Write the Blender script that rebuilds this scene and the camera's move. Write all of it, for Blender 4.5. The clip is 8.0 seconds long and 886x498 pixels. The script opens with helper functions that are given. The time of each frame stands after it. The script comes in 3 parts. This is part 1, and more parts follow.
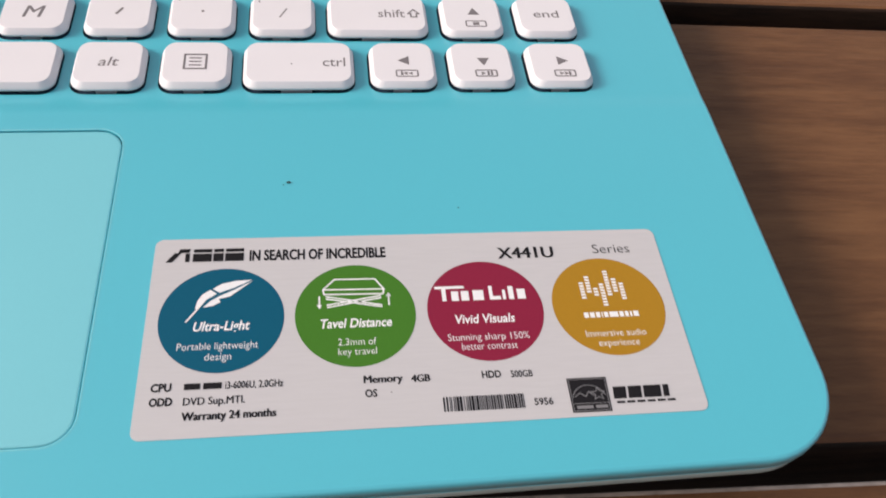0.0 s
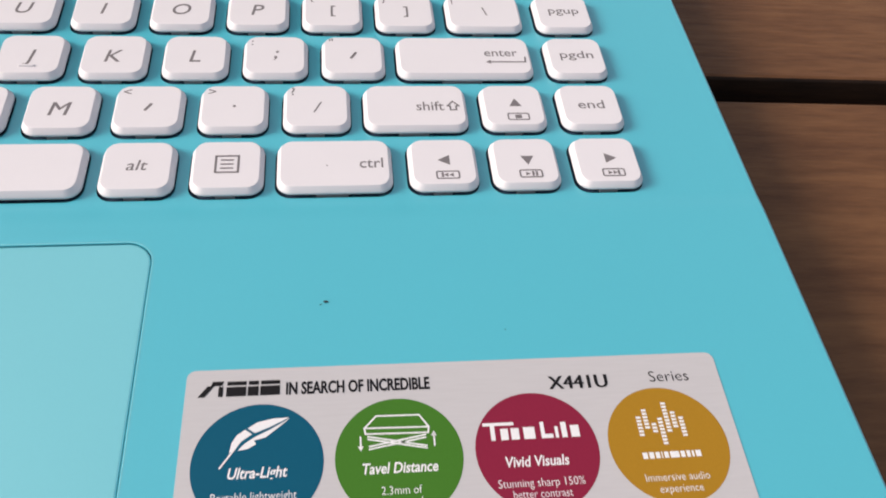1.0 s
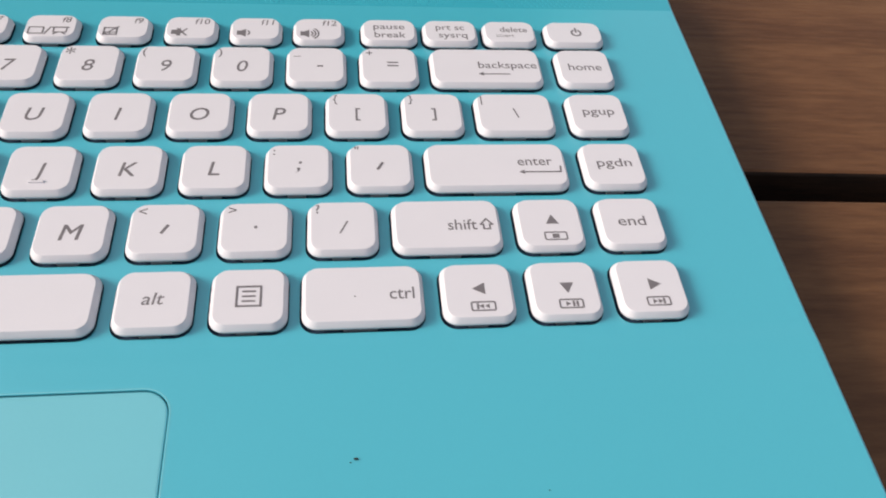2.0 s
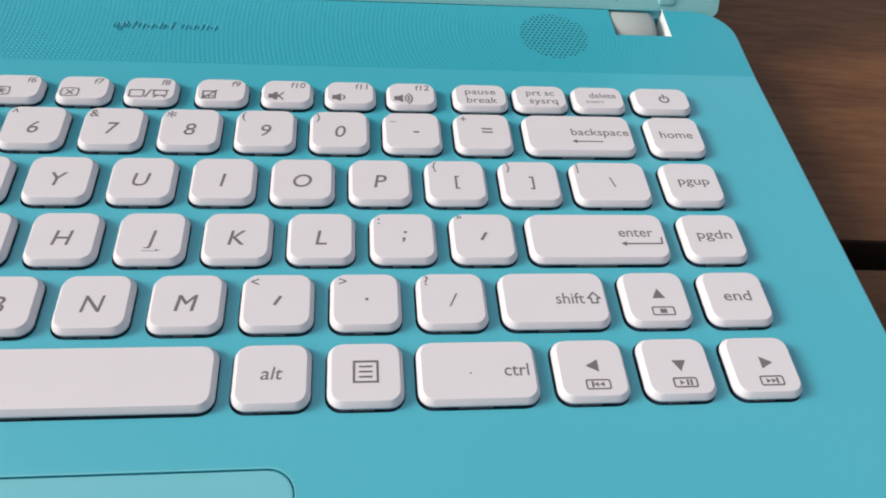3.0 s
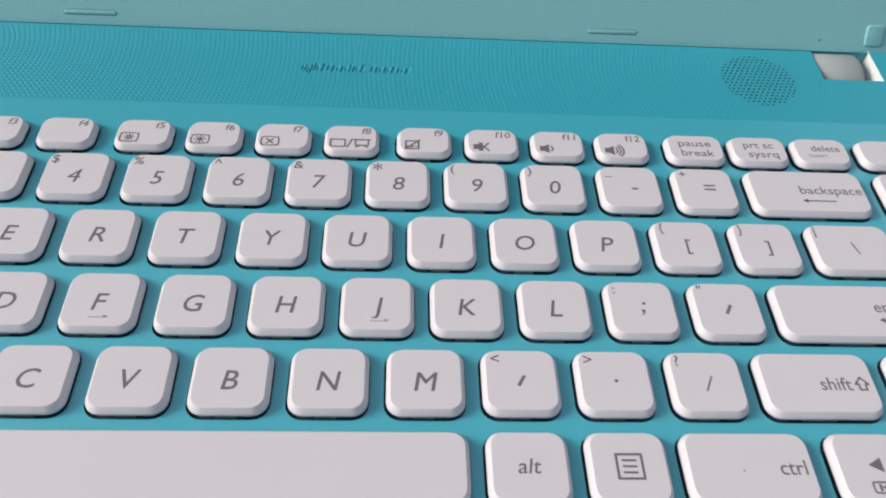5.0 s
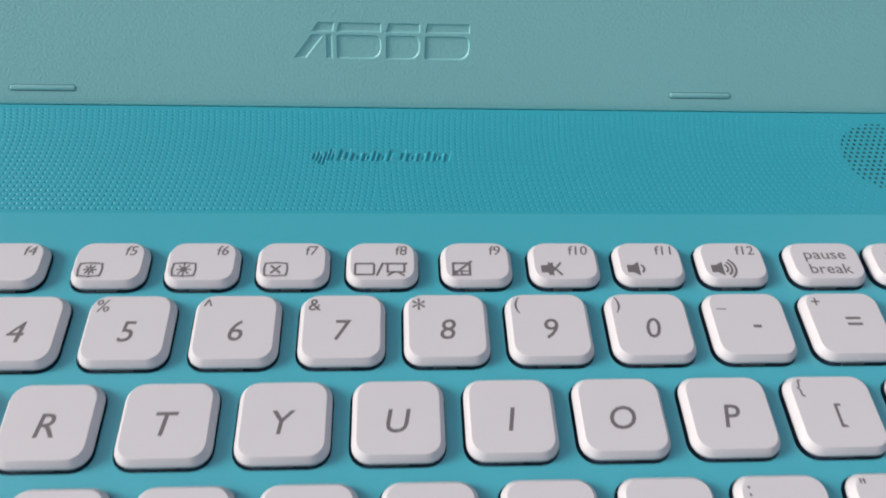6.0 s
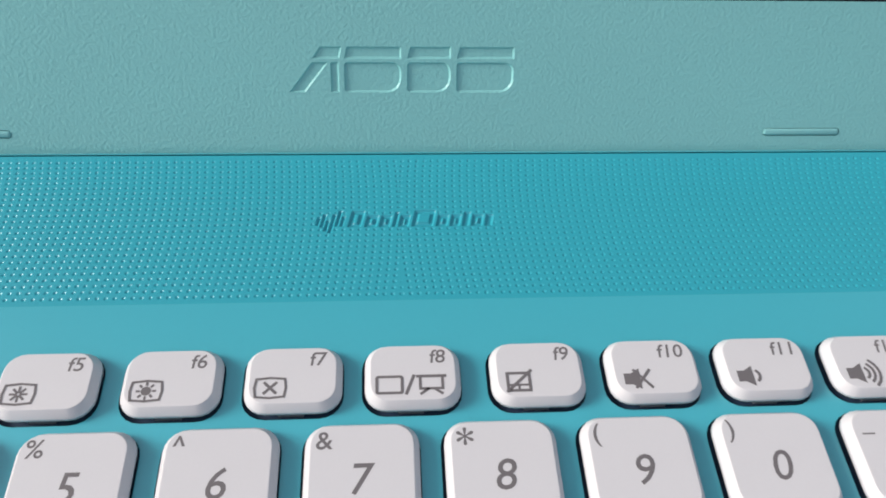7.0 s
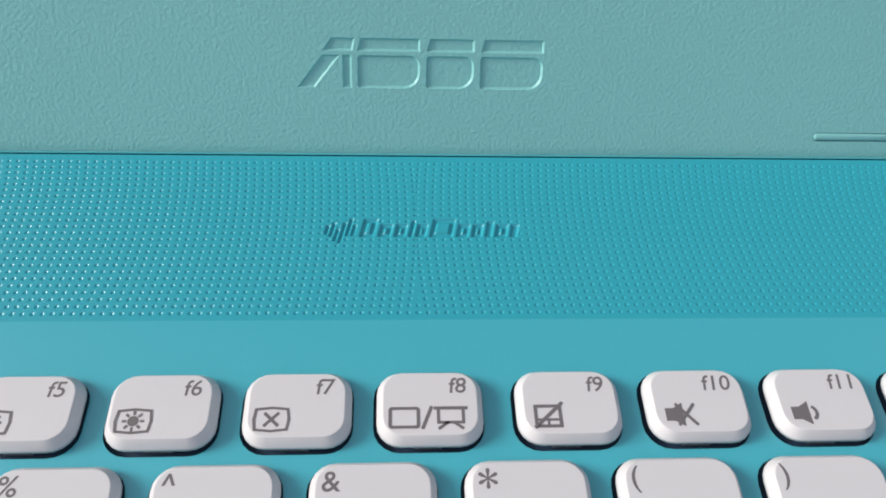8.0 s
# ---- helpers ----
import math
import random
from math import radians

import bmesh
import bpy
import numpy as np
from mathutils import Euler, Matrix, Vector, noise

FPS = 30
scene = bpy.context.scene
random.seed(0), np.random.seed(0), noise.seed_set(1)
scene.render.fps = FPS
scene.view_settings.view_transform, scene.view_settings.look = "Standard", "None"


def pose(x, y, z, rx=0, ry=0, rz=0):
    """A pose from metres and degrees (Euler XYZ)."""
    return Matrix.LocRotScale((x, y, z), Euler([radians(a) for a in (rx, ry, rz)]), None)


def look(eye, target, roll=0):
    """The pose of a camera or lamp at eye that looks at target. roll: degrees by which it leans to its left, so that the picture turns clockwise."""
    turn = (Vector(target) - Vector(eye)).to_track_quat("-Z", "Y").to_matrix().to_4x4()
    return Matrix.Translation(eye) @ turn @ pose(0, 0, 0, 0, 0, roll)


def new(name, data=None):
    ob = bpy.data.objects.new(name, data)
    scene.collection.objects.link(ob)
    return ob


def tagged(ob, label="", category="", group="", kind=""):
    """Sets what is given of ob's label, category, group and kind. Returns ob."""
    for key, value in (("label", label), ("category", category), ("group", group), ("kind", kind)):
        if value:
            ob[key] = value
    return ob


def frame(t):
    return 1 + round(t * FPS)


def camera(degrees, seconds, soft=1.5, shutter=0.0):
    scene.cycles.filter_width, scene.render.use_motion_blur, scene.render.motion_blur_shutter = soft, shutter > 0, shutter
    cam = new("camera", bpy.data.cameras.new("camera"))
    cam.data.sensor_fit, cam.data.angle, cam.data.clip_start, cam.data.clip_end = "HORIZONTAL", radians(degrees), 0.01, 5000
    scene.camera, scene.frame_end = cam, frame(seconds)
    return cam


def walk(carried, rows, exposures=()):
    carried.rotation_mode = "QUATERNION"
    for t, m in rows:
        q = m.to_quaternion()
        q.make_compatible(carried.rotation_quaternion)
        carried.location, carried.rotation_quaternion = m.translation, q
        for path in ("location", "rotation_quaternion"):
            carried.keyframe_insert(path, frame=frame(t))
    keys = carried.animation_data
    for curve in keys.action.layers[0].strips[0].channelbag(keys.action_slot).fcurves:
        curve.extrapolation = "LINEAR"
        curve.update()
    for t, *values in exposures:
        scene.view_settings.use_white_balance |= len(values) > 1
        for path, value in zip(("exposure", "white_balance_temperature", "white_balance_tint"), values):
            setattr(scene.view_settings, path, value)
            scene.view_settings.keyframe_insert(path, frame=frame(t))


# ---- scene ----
cam = camera(57.66, 8.0, soft=1.8, shutter=0.25)
# the clip's own exposure and white balance drift a little
EXPOSURES = [(0.0, 0.21, 6720, 15), (1.7, 0.12, 6600, 14), (2.8, -0.04, 6500, 12), (3.5, -0.04, 6450, 12), (4.2, -0.07, 6440, 12), (5.5, -0.28, 6330, 13), (6.0, -0.26, 6330, 12), (7.0, -0.06, 6310, 9), (8.0, -0.09, 6290, 8)]
PATH = [
    (0, (0.08525, -0.04272, 0.14964), (0.11342, 0.07525, -0.00939), 8.89),
    (0.5, (0.08168, -0.02995, 0.15236), (0.10845, 0.08892, -0.00623), 8.43),
    (1, (0.08085, -0.01849, 0.15518), (0.10585, 0.10149, -0.00286), 7.81),
    (1.5, (0.07955, -0.00558, 0.15899), (0.10431, 0.11544, 0.00169), 7.77),
    (1.7, (0.07934, 0.00098, 0.16026), (0.10419, 0.12241, 0.00330), 7.79),
    (2.8, (0.05678, 0.01853, 0.16525), (0.08065, 0.14511, 0.01225), 7.92),
    (3, (0.05345, 0.01887, 0.16661), (0.07655, 0.14645, 0.01432), 7.75),
    (3.5, (0.04302, 0.01778, 0.16879), (0.06336, 0.14731, 0.01776), 7.02),
    (4, (0.03075, 0.01803, 0.16861), (0.04747, 0.14890, 0.01829), 6.17),
    (4.2, (0.02585, 0.02003, 0.16855), (0.04109, 0.15108, 0.01823), 5.87),
    (5.3, (0.00667, 0.05348, 0.15813), (0.01869, 0.18165, 0.00507), 5.15),
    (5.5, (0.00375, 0.06439, 0.15557), (0.01536, 0.19173, 0.00179), 4.90),
    (6, (0.00281, 0.09709, 0.14651), (0.01577, 0.22329, -0.00811), 4.52),
    (6.5, (0.00036, 0.11901, 0.13603), (0.01462, 0.24490, -0.01871), 4.22),
    (7, (-0.00243, 0.13486, 0.12619), (0.01170, 0.25966, -0.02945), 4.26),
    (7.5, (-0.00483, 0.14090, 0.11946), (0.00855, 0.26399, -0.03760), 4.64),
    (8, (-0.00361, 0.14539, 0.11897), (0.00876, 0.26815, -0.03843), 4.56),
]
walk(cam, [(t, look(eye, target, roll)) for t, eye, target, roll in PATH], EXPOSURES)

# ---- light ----
SUN_EL, SUN_AZ = 30.0, 178.0   # degrees; azimuth counted from +x to the left
sun_dir = Vector((math.cos(radians(SUN_EL)) * math.cos(radians(SUN_AZ)), math.cos(radians(SUN_EL)) * math.sin(radians(SUN_AZ)), math.sin(radians(SUN_EL))))
world = bpy.data.worlds.new("overcast_sky")
scene.world = world
world.use_nodes = True
wn = world.node_tree
sky = wn.nodes.new("ShaderNodeTexSky")
sky.sky_type, sky.sun_disc = "NISHITA", False
sky.sun_elevation, sky.sun_rotation = radians(SUN_EL), radians(90.0 - SUN_AZ)
sky.dust_density, sky.air_density, sky.ozone_density = 5.0, 1.0, 0.8
wn.nodes["Background"].inputs["Strength"].default_value = 0.12
cloud = wn.nodes.new("ShaderNodeMix")   # an even white cloud layer before the sky
cloud.data_type = "RGBA"
cloud.inputs["Factor"].default_value = 0.45
cloud.inputs[7].default_value = (4.7, 4.7, 4.75, 1)
wn.links.new(sky.outputs[0], cloud.inputs[6])
wn.links.new(cloud.outputs[2], wn.nodes["Background"].inputs["Color"])
sun = new("sun", bpy.data.lights.new("sun", "SUN"))
sun.data.energy, sun.data.angle, sun.data.color = 3.1, radians(22), (1.0, 0.93, 0.86)
sun.matrix_world = look(sun_dir * 5, (0, 0, 0))


# ---- materials ----
def material(name, color, rough=0.5, metal=0.0, grain=0.0, grain_size=0.001, bump=0.0, stain=0.0, stain_size=0.03, coat=0.0, stretch=(1, 1, 1), shine=0.5):
    """A surface with fine grain and broad stains, in object space at real size."""
    m = bpy.data.materials.new(name)
    m.use_nodes = True
    nt = m.node_tree
    b = nt.nodes["Principled BSDF"]
    b.inputs["Metallic"].default_value = metal
    b.inputs["Coat Weight"].default_value = coat
    b.inputs["Specular IOR Level"].default_value = shine
    b.inputs["Coat Roughness"].default_value = 0.28
    b.inputs["Coat IOR"].default_value = 1.85
    where = nt.nodes.new("ShaderNodeTexCoord")
    fit_map = nt.nodes.new("ShaderNodeMapping")
    fit_map.inputs["Scale"].default_value = stretch
    nt.links.new(where.outputs["Object"], fit_map.inputs["Vector"])

    def field(size, detail=3.0):
        n = nt.nodes.new("ShaderNodeTexNoise")
        n.inputs["Scale"].default_value, n.inputs["Detail"].default_value = 1.0 / size, detail
        nt.links.new(fit_map.outputs[0], n.inputs["Vector"])
        return n.outputs["Fac"]

    fine, broad = field(grain_size), field(stain_size, 4.0)
    base = color
    for fac, amount in ((fine, grain), (broad, stain)):
        if amount <= 0:
            continue
        ramp = nt.nodes.new("ShaderNodeMapRange")
        ramp.inputs["From Min"].default_value, ramp.inputs["From Max"].default_value = 0.2, 0.8
        ramp.inputs["To Min"].default_value, ramp.inputs["To Max"].default_value = 1 - amount, 1 + amount
        nt.links.new(fac, ramp.inputs["Value"])
        mul = nt.nodes.new("ShaderNodeVectorMath")
        mul.operation = "SCALE"
        if base is color:
            mul.inputs[0].default_value = color[:3]
        else:
            nt.links.new(base, mul.inputs[0])
        nt.links.new(ramp.outputs[0], mul.inputs["Scale"])
        base = mul.outputs[0]
    if base is color:
        b.inputs["Base Color"].default_value = color
    else:
        nt.links.new(base, b.inputs["Base Color"])
    rr = nt.nodes.new("ShaderNodeMapRange")
    rr.inputs["From Min"].default_value, rr.inputs["From Max"].default_value = 0.0, 1.0
    rr.inputs["To Min"].default_value, rr.inputs["To Max"].default_value = max(rough - 0.03, 0.02), rough + 0.03
    nt.links.new(broad, rr.inputs["Value"])
    nt.links.new(rr.outputs[0], b.inputs["Roughness"])
    if bump > 0:
        bp = nt.nodes.new("ShaderNodeBump")
        bp.inputs["Strength"].default_value, bp.inputs["Distance"].default_value = 1.0, bump
        nt.links.new(fine, bp.inputs["Height"])
        nt.links.new(bp.outputs[0], b.inputs["Normal"])
    return m


def wood_material(name, dark, light, rough):
    m = bpy.data.materials.new(name)
    m.use_nodes = True
    nt = m.node_tree
    b = nt.nodes["Principled BSDF"]
    where, shift, info = nt.nodes.new("ShaderNodeTexCoord"), nt.nodes.new("ShaderNodeMapping"), nt.nodes.new("ShaderNodeObjectInfo")
    shift.inputs["Scale"].default_value = (2.2, 16.0, 16.0)
    move = nt.nodes.new("ShaderNodeVectorMath")
    move.operation = "ADD"
    far = nt.nodes.new("ShaderNodeVectorMath")
    far.operation = "SCALE"
    far.inputs[0].default_value = (7.0, 3.0, 5.0)
    nt.links.new(info.outputs["Random"], far.inputs["Scale"])
    nt.links.new(where.outputs["Object"], move.inputs[0])
    nt.links.new(far.outputs[0], move.inputs[1])
    nt.links.new(move.outputs[0], shift.inputs["Vector"])

    def field(size, detail, rough_noise=0.55):
        n = nt.nodes.new("ShaderNodeTexNoise")
        n.inputs["Scale"].default_value, n.inputs["Detail"].default_value, n.inputs["Roughness"].default_value = 1 / size, detail, rough_noise
        nt.links.new(shift.outputs[0], n.inputs["Vector"])
        return n.outputs["Fac"]

    b.inputs["Specular IOR Level"].default_value = 0.25
    streak, broad = field(0.035, 6.0, 0.65), field(0.25, 3.0)
    mix = nt.nodes.new("ShaderNodeMath")
    mix.operation = "MULTIPLY_ADD"
    mix.inputs[1].default_value = 0.55
    nt.links.new(streak, mix.inputs[0])
    half = nt.nodes.new("ShaderNodeMath")
    half.operation = "MULTIPLY"
    half.inputs[1].default_value = 0.45
    nt.links.new(broad, half.inputs[0])
    nt.links.new(half.outputs[0], mix.inputs[2])
    ramp = nt.nodes.new("ShaderNodeValToRGB")
    ramp.color_ramp.elements[0].position, ramp.color_ramp.elements[0].color = 0.36, dark
    ramp.color_ramp.elements[1].position, ramp.color_ramp.elements[1].color = 0.66, light
    nt.links.new(mix.outputs[0], ramp.inputs[0])
    nt.links.new(ramp.outputs[0], b.inputs["Base Color"])
    rr = nt.nodes.new("ShaderNodeMapRange")
    rr.inputs["To Min"].default_value, rr.inputs["To Max"].default_value = rough + 0.1, rough - 0.08
    nt.links.new(streak, rr.inputs["Value"])
    nt.links.new(rr.outputs[0], b.inputs["Roughness"])
    bp = nt.nodes.new("ShaderNodeBump")
    bp.inputs["Strength"].default_value, bp.inputs["Distance"].default_value = 0.6, 0.0004
    nt.links.new(streak, bp.inputs["Height"])
    nt.links.new(bp.outputs[0], b.inputs["Normal"])
    return m


TEAL = (0.054, 0.460, 0.570, 1)
deck_mat = material("turquoise_lacquered_plastic", TEAL, 0.30, grain=0.012, grain_size=0.0006, stain=0.008, stain_size=0.05, bump=0.000003, coat=0.85)
panel_mat = material("dimpled_turquoise_plastic", (0.030, 0.392, 0.497, 1), 0.36, coat=0.4, grain=0.012, grain_size=0.0006, stain=0.02, stain_size=0.05)
pad_mat = material("touchpad_plastic", (0.145, 0.53, 0.61, 1), 0.36, coat=0.7, grain=0.012, grain_size=0.0005, stain=0.015, stain_size=0.03)
rim_mat = material("rim_highlight", (0.30, 0.70, 0.75, 1), 0.25, metal=0.2, grain=0.02)
lid_mat = material("grained_mint_plastic", (0.262, 0.60, 0.61, 1), 0.40, grain=0.03, grain_size=0.0006, stain=0.025, stain_size=0.04, bump=0.00012)
under_mat = material("grey_teal_underside", (0.34, 0.44, 0.43, 1), 0.5, grain=0.03, grain_size=0.001, stain=0.05)
key_mat = material("white_key_plastic", (0.705, 0.69, 0.722, 1), 0.48, grain=0.01, grain_size=0.0004, stain=0.012, stain_size=0.012, bump=0.000006)
recess_shade_mat = material("recess_shade", (0.030, 0.055, 0.105, 1), 0.6, grain=0.1, stain=0.1)
stem_mat = material("grey_key_hinge", (0.35, 0.36, 0.40, 1), 0.5, grain=0.05)
ink_mat = material("grey_legend_ink", (0.17, 0.155, 0.165, 1), 0.6, grain=0.04, grain_size=0.0003)
sheet_mat = material("silver_white_label_film", (0.50, 0.495, 0.51, 1), 0.40, grain=0.03, grain_size=0.0005, stain=0.01, stretch=(0.08, 1, 1))
black_ink = material("black_print", (0.012, 0.011, 0.013, 1), 0.45, grain=0.1, grain_size=0.0004, shine=0.15)
white_ink = material("white_print", (0.75, 0.76, 0.78, 1), 0.5, grain=0.03, grain_size=0.0004, shine=0.15)
blue_ink = material("petrol_blue_print", (0.0003, 0.085, 0.15, 1), 0.5, grain=0.04, grain_size=0.0004, shine=0.15)
green_ink = material("leaf_green_print", (0.050, 0.170, 0.020, 1), 0.42, grain=0.04, grain_size=0.0004, shine=0.15)
red_ink = material("raspberry_print", (0.225, 0.016, 0.045, 1), 0.42, grain=0.04, grain_size=0.0004, shine=0.15)
gold_ink = material("ochre_print", (0.36, 0.190, 0.016, 1), 0.42, grain=0.04, grain_size=0.0004, shine=0.15)
rubber_mat = material("soft_mint_rubber", (0.24, 0.56, 0.58, 1), 0.7, grain=0.03)
foot_mat = material("black_rubber", (0.02, 0.02, 0.02, 1), 0.8, grain=0.1)
hinge_mat = material("pale_hinge_plastic", (0.34, 0.385, 0.38, 1), 0.4, grain=0.02, stain=0.03, stain_size=0.01)
hole_shade_mat = material("speaker_hole_shade", (0.018, 0.12, 0.15, 1), 0.75, grain=0.05, grain_size=0.0005)
white_wall = material("white_notch_wall", (0.82, 0.88, 0.89, 1), 0.4, grain=0.02)
screen_mat = material("dark_glossy_screen", (0.01, 0.01, 0.012, 1), 0.12, stain=0.1)
grey_ink = material("grey_print", (0.20, 0.20, 0.21, 1), 0.5, grain=0.05, grain_size=0.0004, shine=0.15)
dust_mat = material("dark_speck", (0.02, 0.02, 0.02, 1), 0.8, grain=0.2)
board_mat = wood_material("dark_stained_hardwood", (0.098, 0.041, 0.017, 1), (0.186, 0.087, 0.036, 1), 0.5)
beam_shade_mat = wood_material("beam_and_gap_shade_wood", (0.012, 0.007, 0.005, 1), (0.05, 0.025, 0.014, 1), 0.6)
worn_highlight_mat = material("worn_edge_highlight", (0.46, 0.38, 0.33, 1), 0.6, grain=0.3, grain_size=0.002, stain=0.5, stain_size=0.02)
floor_mat = material("dark_stone_floor", (0.035, 0.03, 0.027, 1), 0.7, grain=0.15, grain_size=0.01, stain=0.2, stain_size=0.4, bump=0.0006)


# ---- building helpers ----
def part(name, bm, mat, parent=None, label="", smooth=False):
    """Links a bmesh as one mesh object, under a thing or a part."""
    me = bpy.data.meshes.new(name)
    bm.to_mesh(me)
    bm.free()
    for mm in mat if isinstance(mat, (list, tuple)) else (mat,):
        me.materials.append(mm)
    for p in me.polygons:
        p.use_smooth = smooth
    ob = new(name, me)
    ob.parent = parent
    if label:
        tagged(ob, label)
    return ob


def rounded(x0, y0, x1, y1, r, n=5):
    """The corner-rounded rectangle as a loop of (x, y), counter-clockwise. r: one radius, or four from the front left on."""
    rs = r if isinstance(r, (list, tuple)) else (r,) * 4
    out = []
    for (cx, cy, a), q in zip(((x0, y0, 180), (x1, y0, 270), (x1, y1, 0), (x0, y1, 90)), rs):
        ox, oy = cx + (q if cx == x0 else -q), cy + (q if cy == y0 else -q)
        for i in range(n + 1):
            t = radians(a + 90 * i / n)
            out.append((ox + q * math.cos(t), oy + q * math.sin(t)))
    return out


def loft(bm, rings, cap_top=True, cap_bottom=True):
    """Skins rings of equal length; the first ring is the top."""
    vs = [[bm.verts.new(p) for p in ring] for ring in rings]
    n = len(vs[0])
    for a, b in zip(vs, vs[1:]):
        for i in range(n):
            j = (i + 1) % n
            bm.faces.new((a[i], b[i], b[j], a[j]))
    if cap_top:
        bm.faces.new(vs[0])
    if cap_bottom:
        bm.faces.new(list(reversed(vs[-1])))
    return vs


def block(bm, x0, y0, z0, x1, y1, z1, bevel=0.0, seg=2):
    made = bmesh.ops.create_cube(bm, size=1.0, matrix=Matrix.Translation(((x0 + x1) / 2, (y0 + y1) / 2, (z0 + z1) / 2)) @ Matrix.Diagonal((x1 - x0, y1 - y0, z1 - z0, 1)))
    if bevel:
        edges = {e for v in made["verts"] for e in v.link_edges}
        bmesh.ops.bevel(bm, geom=list(edges), offset=bevel, segments=seg, affect="EDGES", profile=0.5)


def filled(bm, outer, holes, height, skirt=0.0, skirts=None):
    """A flat sheet with holes at height(x, y); the holes' walls reach down by skirt."""
    edges, loops = [], []
    for loop in [outer, *holes]:
        vs = [bm.verts.new((x, y, height(x, y))) for x, y in loop]
        loops.append(vs)
        edges += [bm.edges.new((vs[i], vs[(i + 1) % len(vs)])) for i in range(len(vs))]
    bmesh.ops.triangle_fill(bm, use_beauty=True, use_dissolve=False, edges=edges, normal=(0, 0, 1))
    for f in bm.faces:
        if f.normal.z < 0:
            f.normal_flip()
    for vs in loops[1:] if skirt else []:
        low = [bm.verts.new((v.co.x, v.co.y, v.co.z - skirt)) for v in vs]
        for i in range(len(vs)):
            j = (i + 1) % len(vs)
            bm.faces.new((vs[i], vs[j], low[j], low[i]))


FONT_CACHE = {}


def glyph_mesh(text, bold=0.0, shear=0.0):
    """Vertices and faces of a line of the built-in font, at size 1, and its box."""
    key = (text, bold, shear)
    if key not in FONT_CACHE:
        cu = bpy.data.curves.new("line", "FONT")
        cu.body, cu.offset, cu.shear, cu.resolution_u = text, bold, shear, 3
        ob = bpy.data.objects.new("line", cu)
        me = bpy.data.meshes.new_from_object(ob)
        co = [tuple(v.co) for v in me.vertices]
        FONT_CACHE[key] = (co, [tuple(p.vertices) for p in me.polygons], min(c[0] for c in co), max(c[0] for c in co))
        bpy.data.objects.remove(ob)
        bpy.data.meshes.remove(me)
        bpy.data.curves.remove(cu)
    return FONT_CACHE[key]


CAP = 0.729   # cap height of the built-in font at size 1


def write(bm, text, x, y, z, cap, width=0.0, align="LEFT", bold=0.0, shear=0.0):
    """Writes text with its baseline at y; width squeezes it to that width."""
    if bold > 0 and any(c in "M4X" for c in text):   # wide strokes of these cross: lay two thin lines side by side
        for k in (-1, 0, 1):
            write(bm, text, x + k * bold * cap * 2.2, y, z + k * 2e-6, cap, width, align, 0.0, shear)
        return
    co, faces, x0, x1 = glyph_mesh(text, bold, shear)
    sy = cap / CAP
    sx = width / (x1 - x0) if width else sy
    left = x if align == "LEFT" else x - sx * (x1 - x0) * (0.5 if align == "CENTER" else 1.0)
    vs = [bm.verts.new((left + (c[0] - x0) * sx, y + c[1] * sy, z)) for c in co]
    for f in faces:
        try:
            fc = bm.faces.new([vs[i] for i in f])
        except ValueError:
            continue
        fc.normal_update()
        if fc.normal.z < 0:
            fc.normal_flip()


STROKES = [0]
HEAVY = [1.55]   # weight of drawn lines: keys first


def stroke(bm, pts, w, z, closed=False):
    """A line of width w through pts, flat at z."""
    w *= HEAVY[0]
    z += 1.3e-5 * (STROKES[0] % 3)   # crossing lines lie one over another
    STROKES[0] += 1
    pts = [Vector((p[0], p[1])) for p in pts]
    n = len(pts)
    for i in range(n if closed else n - 1):
        a, b = pts[i], pts[(i + 1) % n]
        d = (b - a).normalized() * (w / 2)
        s = Vector((-d.y, d.x))
        a, b = a - d * 0.8, b + d * 0.8
        bm.faces.new([bm.verts.new((q.x, q.y, z + 1.5e-6 * (i % 8))) for q in (a - s, b - s, b + s, a + s)])


def poly(bm, pts, z):
    f = bm.faces.new([bm.verts.new((p[0], p[1], z)) for p in pts])
    f.normal_update()
    if f.normal.z < 0:
        f.normal_flip()


def disc(bm, x, y, r, z, n=48, ry=0.0):
    poly(bm, [(x + r * math.cos(2 * math.pi * i / n), y + (ry or r) * math.sin(2 * math.pi * i / n)) for i in range(n)], z)


def arc(x, y, r, a0, a1, n=10):
    return [(x + r * math.cos(radians(a0 + (a1 - a0) * i / n)), y + r * math.sin(radians(a0 + (a1 - a0) * i / n))) for i in range(n + 1)]


# ---- table and floor ----
TABLE_Z = 0.003
bm = bmesh.new()
bmesh.ops.create_grid(bm, x_segments=8, y_segments=8, size=30)
ground = part("ground", bm, floor_mat)
ground.location.z = -0.74
tagged(ground, "dark grey stone floor under the table", "floor", kind="structure")

